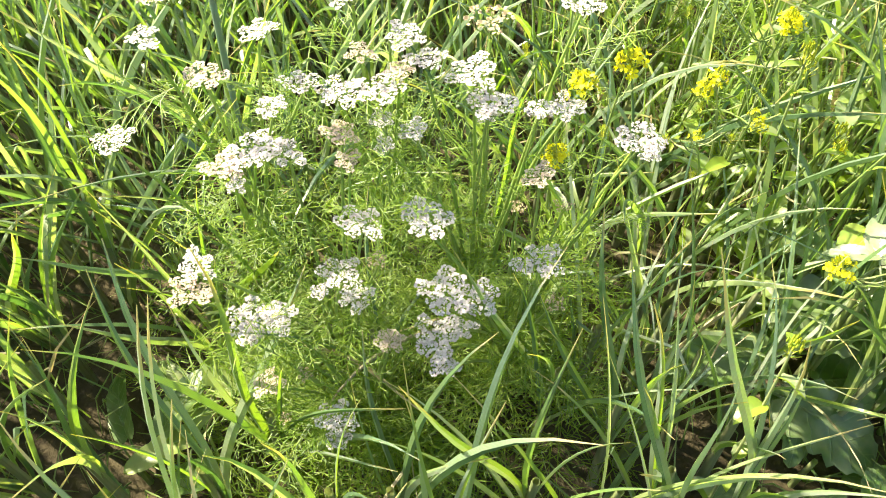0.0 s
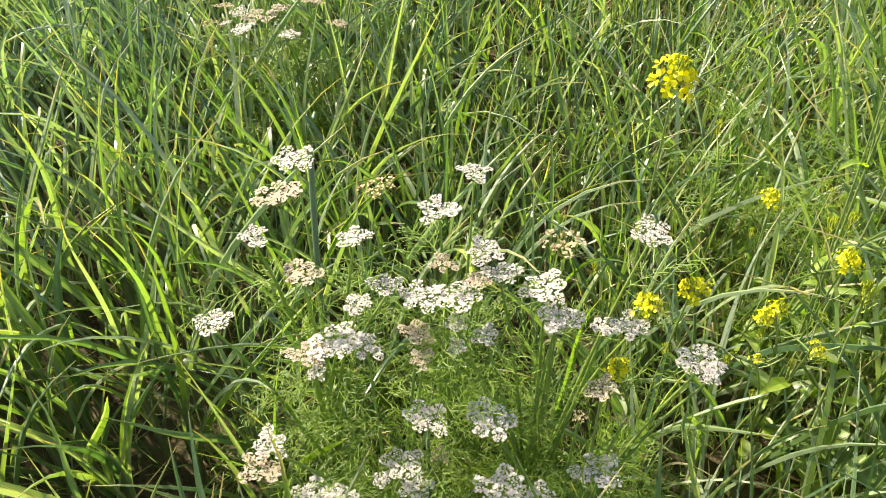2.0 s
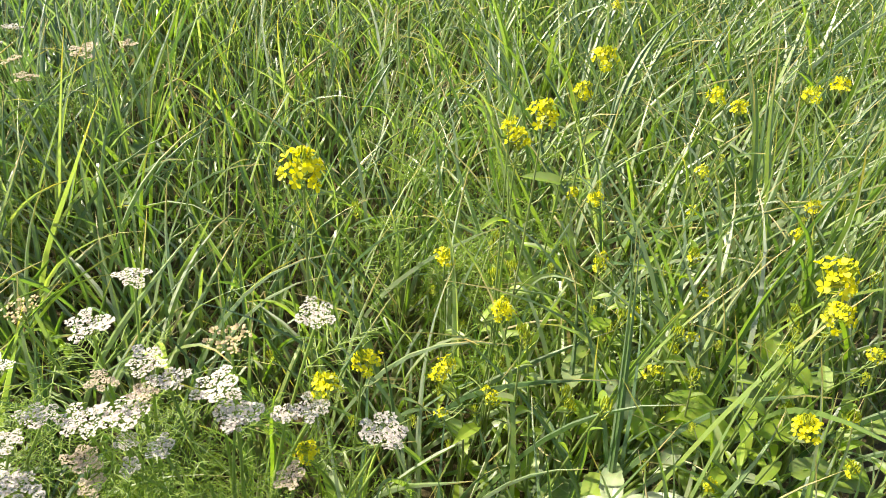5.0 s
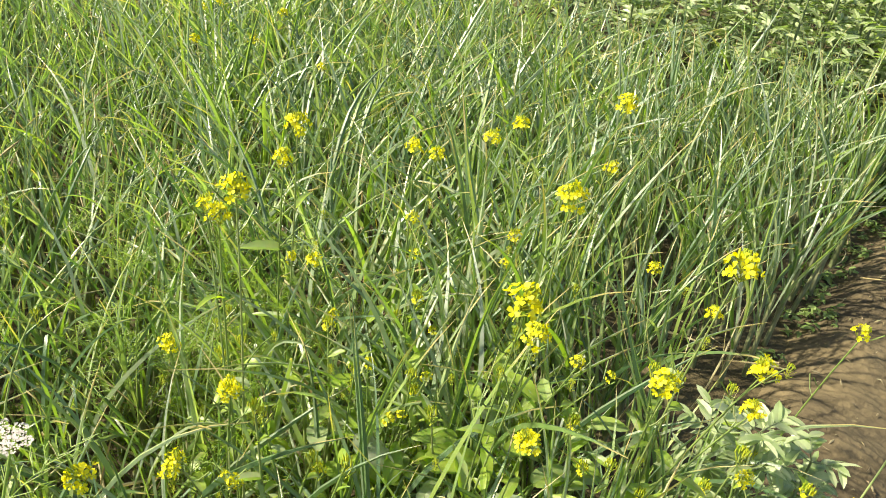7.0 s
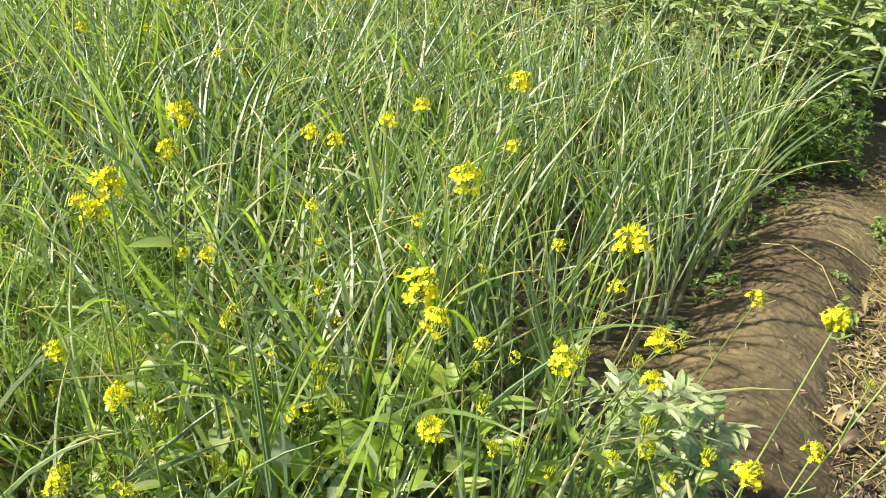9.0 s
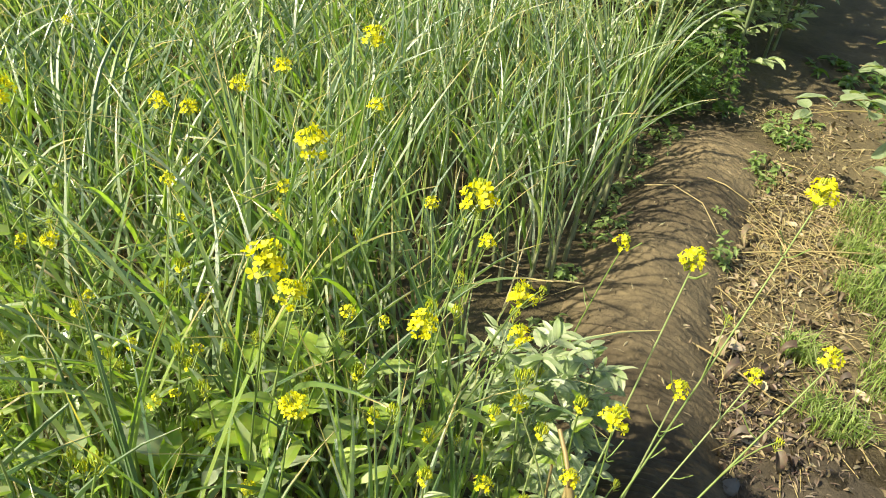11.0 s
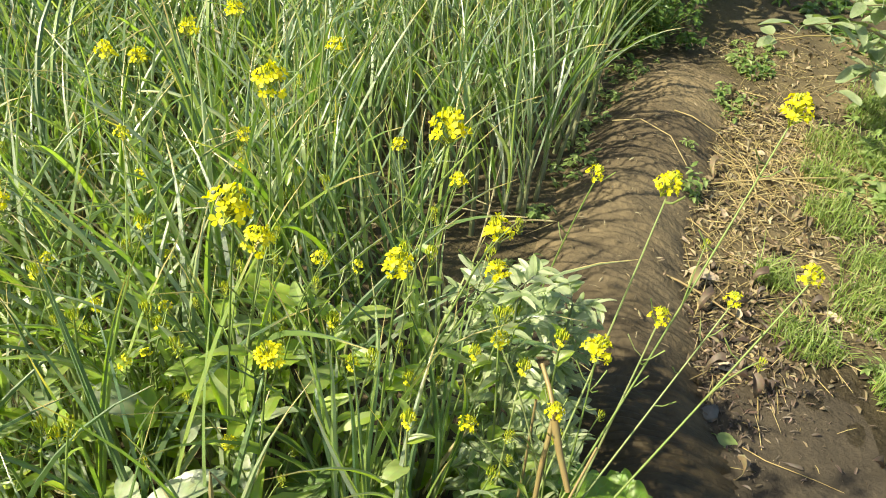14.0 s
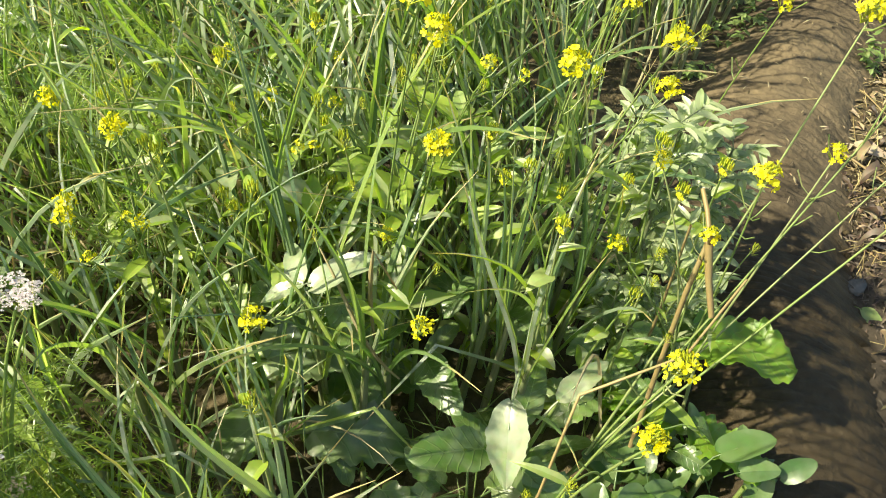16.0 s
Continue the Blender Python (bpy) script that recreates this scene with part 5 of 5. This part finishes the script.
    ob = tagged(new("fallen_leaf", FALLEN), "fallen dark green leaf lying in the gutter", "leaf")
    ob.location, ob.rotation_euler = (1.72, 0.66, ground_height(1.72, 0.66) + 0.012), (0.1, 0.1, -1.4)
    for a, b, r in (((2.03, 1.05, 0.03), (2.06, 0.82, 0.02), 0.0032), ((2.95, 1.05, 0.03), (2.5, 1.28, 0.025), 0.003)):
        acc = Acc()
        tube(acc, bent((0, 0, 0), np.array(b) - np.array(a), 0.02, 6), r, r * 0.7, 6)
        thing("straw", acc, STRAW, "thick pale yellow straw lying across the footpath", "straw", "thick straws on the footpath").location = a
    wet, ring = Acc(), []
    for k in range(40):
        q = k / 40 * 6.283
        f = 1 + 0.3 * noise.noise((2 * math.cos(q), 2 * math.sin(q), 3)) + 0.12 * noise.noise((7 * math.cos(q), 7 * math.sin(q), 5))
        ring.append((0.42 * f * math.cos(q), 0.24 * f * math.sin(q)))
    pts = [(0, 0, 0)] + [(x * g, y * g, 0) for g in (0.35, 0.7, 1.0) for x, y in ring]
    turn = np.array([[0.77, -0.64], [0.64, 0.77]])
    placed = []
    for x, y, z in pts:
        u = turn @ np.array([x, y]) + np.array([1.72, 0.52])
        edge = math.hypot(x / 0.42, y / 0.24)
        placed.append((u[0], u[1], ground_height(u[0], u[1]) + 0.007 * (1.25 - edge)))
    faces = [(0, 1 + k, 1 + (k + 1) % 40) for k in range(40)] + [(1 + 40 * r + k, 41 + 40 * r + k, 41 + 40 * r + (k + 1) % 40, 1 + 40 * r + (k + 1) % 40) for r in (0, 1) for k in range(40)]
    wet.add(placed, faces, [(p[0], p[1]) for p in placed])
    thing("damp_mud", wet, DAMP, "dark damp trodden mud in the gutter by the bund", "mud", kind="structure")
    stone = Acc()
    ring = [(0.025 * math.cos(a) * (1 + 0.2 * math.sin(2 * a + 1)), 0.019 * math.sin(a) * (1 + 0.15 * math.cos(3 * a))) for a in np.linspace(0, 6.28, 13)[:-1]]
    pts = [(x * f, y * f, z) for f, z in ((0.9, -0.004), (1.0, 0.006), (0.85, 0.013)) for x, y in ring] + [(0, 0, 0.015)]
    faces = [(r * 12 + j, r * 12 + (j + 1) % 12, r * 12 + 12 + (j + 1) % 12, r * 12 + 12 + j) for r in (0, 1) for j in range(12)] + [(24 + j, 24 + (j + 1) % 12, 36) for j in range(12)]
    stone.add(pts, faces, [(p[0], p[1]) for p in pts])
    thing("stone", stone, STONE, "flat grey stone lying in the gutter by the bund", "stone").location = (1.76, 0.71, -0.004)
    clods = Acc()
    for k in range(700):
        x, y = on_path(rng)
        r = rng.uniform(0.004, 0.013)
        side = bund_side(x, y)
        base = bund_rise(side) - 0.012 if abs(side) < BUND_HALF else ground_height(x, y)
        pts = [np.array(v) * r * rng.uniform(0.7, 1.2) for v in ((1, 0, 0), (-1, 0, 0), (0, 1, 0), (0, -1, 0), (0, 0, 0.8), (0, 0, -0.8))]
        clods.add([p + (x, y, base + r * 0.3) for p in pts], [(0, 2, 4), (2, 1, 4), (1, 3, 4), (3, 0, 4), (2, 0, 5), (1, 2, 5), (3, 1, 5), (0, 3, 5)], [(0, 0)] * 6)
    thing("soil_clods", clods, SOIL, "small crumbs of dry soil on path and bund", "soil crumbs", kind="stuff")


def grass_tufts(name, spots, blades, height, mat, label, seed):
    """Short thin grass round each spot (place, radius)."""
    rng = random.Random(seed)
    acc = Acc()
    for x, y, r in spots:
        for k in range(int(blades * r * 10)):
            a, q = rng.uniform(0, 6.28), r * math.sqrt(rng.random())
            px, py = x + q * math.cos(a), y + q * math.sin(a)
            b, h = rng.uniform(0, 6.28), height * rng.uniform(0.4, 1.2)
            d = np.array([math.cos(b), math.sin(b), 0]) * h * rng.uniform(0.3, 1.0)
            p = np.array([px, py, ground_height(px, py) - 0.003])
            ribbon(acc, [p, p + d * 0.3 + (0, 0, h * 0.6), p + d + (0, 0, h * rng.uniform(0.5, 0.9))], [0.0028, 0.003, 0.0008], unit((-d[1], d[0], 0)), 0.2)
    thing(name, acc, mat, label, "grass", kind="stuff")


def weed_patch(name, spots, count, size, mat, label, seed):
    """Small leafy weeds round each spot (place, radius)."""
    rng = random.Random(seed)
    acc = Acc()
    for x, y, r in spots:
        for k in range(int(count * r * 10)):
            a, q = rng.uniform(0, 6.28), r * math.sqrt(rng.random())
            px, py = x + q * math.cos(a), y + q * math.sin(a)
            side = abs(bund_side(px, py))
            g = ground_height(px, py) if side > BUND_HALF else bund_rise(side) - 0.012
            stalk = rng.uniform(0.005, 0.05)
            for j in range(rng.randint(4, 7)):
                leaf = Acc()
                l = size * rng.uniform(0.5, 1.2)
                blade_leaf(leaf, l, l * rng.uniform(0.3, 0.6), rng.uniform(0.2, 1.0), 0.05, 0, 2, 4, 0.2, 0.8, rng)
                acc.add_moved(leaf, turned(px, py, g + stalk * rng.uniform(0.3, 1), j * 1.3 + rng.uniform(-0.4, 0.4), rng.uniform(-0.6, 0.2), rng.uniform(0, 6.28)))
    thing(name, acc, mat, label, "weeds", kind="stuff")


def leafy_branch():
    """A bush at the far side of the footpath, its branches reaching over it."""
    rng = random.Random(170)
    bush = root("leafy_bush", (3.85, 1.2, 0), "bush with pale rounded leaves reaching over the footpath", "bush")
    wood = Acc()
    leaf = broad_leaf(171, 0.088, 0.05, 0.03, 0, 0.4, 0.8, 0.015).mesh("leaf", BUSH_LEAF)
    for tip in ((-0.75, 0.3, 0.3), (-0.6, 0.12, 0.46), (-0.35, 0.3, 0.52), (-0.85, 0.2, 0.4), (-0.2, 0.1, 0.6), (-0.75, 0.05, 0.22), (0.1, -0.2, 0.5), (-0.55, 0.3, 0.45)):
        curve = bent((0, 0, -0.02), tip, 0.2, 9)
        tube(wood, curve, 0.008, 0.002, 6)
        for k in range(12):
            c = curve[rng.randint(4, 8)]
            ob = part("leaf", leaf, None, bush)
            s = rng.uniform(0.75, 1.25)
            a = rng.uniform(0, 6.28)
            ob.location = c + 0.03 * np.array([math.cos(a), math.sin(a), 0.3])
            ob.rotation_euler, ob.scale = (rng.uniform(-0.5, 0.5), rng.uniform(-0.5, 0.4), a), (s, s, s)
    part("branch", wood, STRAW, bush, "thin bare branches")


def dry_stalk(points, radius, label):
    acc = Acc()
    tube(acc, np.array(points) - np.array(points[0]), radius, radius * 0.7, 7)
    thing("dry_stalk", acc, STRAW, label, "dry stalk").location = points[0]


build_path()
grass_tufts("bed_grass", [(-0.8 + 0.3 * i, 0.5 + 0.25 * j, 0.2) for i in range(7) for j in range(5) if bund_side(-0.8 + 0.3 * i, 0.5 + 0.25 * j) > 0.4], 20, 0.16, WEED_LEAF, "thin green grass between the garlic plants", 159)
grass_tufts("path_grass", ((2.41, 0.66, 0.12), (2.15, 0.7, 0.08), (2.6, 0.75, 0.1), (2.75, 0.55, 0.15), (3.0, 0.8, 0.14), (3.3, 1.0, 0.14), (2.2, 0.45, 0.1), (3.6, 1.2, 0.15), (2.3, 0.9, 0.05), (2.5, 0.4, 0.15), (3.1, 0.6, 0.25), (3.5, 0.9, 0.25), (3.9, 1.2, 0.3), (2.7, 0.35, 0.2), (2.75, 0.95, 0.1), (3.2, 1.15, 0.15), (2.95, 1.1, 0.08), (2.7, 0.62, 0.14), (2.95, 0.6, 0.15), (3.2, 0.85, 0.15)), 320, 0.08, GRASS, "short thin green grass on the footpath", 160)
weed_patch("path_weeds", ((3.14, 1.6, 0.08), (2.45, 1.27, 0.06), (2.9, 0.9, 0.12), (3.3, 0.75, 0.2), (3.5, 1.0, 0.2), (2.6, 0.5, 0.15), (2.2, 0.5, 0.08), (3.5, 1.75, 0.1), (3.7, 1.85, 0.12)), 26, 0.028, WEED_LEAF, "small green weeds along footpath and bund", 161)
weed_patch("bed_edge_weeds", ((2.7, 1.86, 0.1), (2.5, 1.75, 0.07), (2.2, 1.55, 0.08), (2.95, 1.95, 0.1), (1.95, 1.45, 0.05), (1.75, 1.3, 0.05), (2.35, 1.7, 0.08)), 30, 0.024, WEED_LEAF, "low grey-green weeds between garlic and bund", 162)
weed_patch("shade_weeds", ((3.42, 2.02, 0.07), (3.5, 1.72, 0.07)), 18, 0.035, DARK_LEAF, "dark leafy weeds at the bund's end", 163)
weed_patch("broad_weeds", ((3.07, 0.93, 0.12), (3.3, 1.0, 0.15), (3.6, 1.15, 0.2), (3.45, 0.85, 0.2), (2.9, 0.7, 0.12), (3.2, 0.7, 0.2)), 16, 0.055, WEED_LEAF, "broad-leaved green weeds at the footpath's far side", 164)
weed_patch("bund_weeds", ((3.02, 1.55, 0.07), (2.62, 1.42, 0.03)), 20, 0.018, WEED_LEAF, "small green weeds growing on the bund's flank", 165)
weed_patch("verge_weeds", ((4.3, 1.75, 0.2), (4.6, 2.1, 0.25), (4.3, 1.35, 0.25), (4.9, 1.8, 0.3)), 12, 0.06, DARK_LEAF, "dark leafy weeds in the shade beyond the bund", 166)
leafy_branch()
dry_stalk([(1.02, 0.57, 0.0), (1.03, 0.59, 0.15), (1.046, 0.614, 0.3), (1.058, 0.632, 0.43), (1.067, 0.64, 0.523), (1.08, 0.667, 0.538), (1.092, 0.693, 0.547)], 0.0042, "broken pale dry stalk beside the broad bean")
dry_stalk([(1.064, 0.636, 0.517), (1.063, 0.615, 0.475), (1.063, 0.588, 0.429)], 0.0055, "short pale piece of straw hanging from a broken stalk")
dry_stalk([(1.13, 0.7, 0.0), (1.11, 0.69, 0.3), (1.08, 0.68, 0.5)], 0.0026, "thin brown dry stalk beside the broad bean")
dry_stalk([(0.80, 0.56, 0.02), (0.83, 0.562, 0.2), (0.861, 0.58, 0.40), (1.0, 0.56, 0.42), (1.12, 0.6, 0.46)], 0.0024, "thin dry stalk leaning over broad leaves")
withered = Acc()
rng = random.Random(180)
for k in range(560):
    x, y = rng.uniform(-0.9, 2.6), rng.uniform(0.45, 2.7)
    if bund_side(x, y) > 0.2 and (y > 1.1 or k % 3 == 0):
        withered.add_moved(LEAF_ACCS[rng.randrange(8, 18)], turned(x, y, rng.uniform(0.0, 0.25), rng.uniform(0, 6.28), rng.uniform(0.2, 1.2), rng.uniform(0, 6.28), rng.uniform(0.35, 0.7)))
thing("withered_leaves", withered, DRY_BLADE, "withered straw-coloured garlic leaves low in the bed", "withered leaves", kind="stuff")
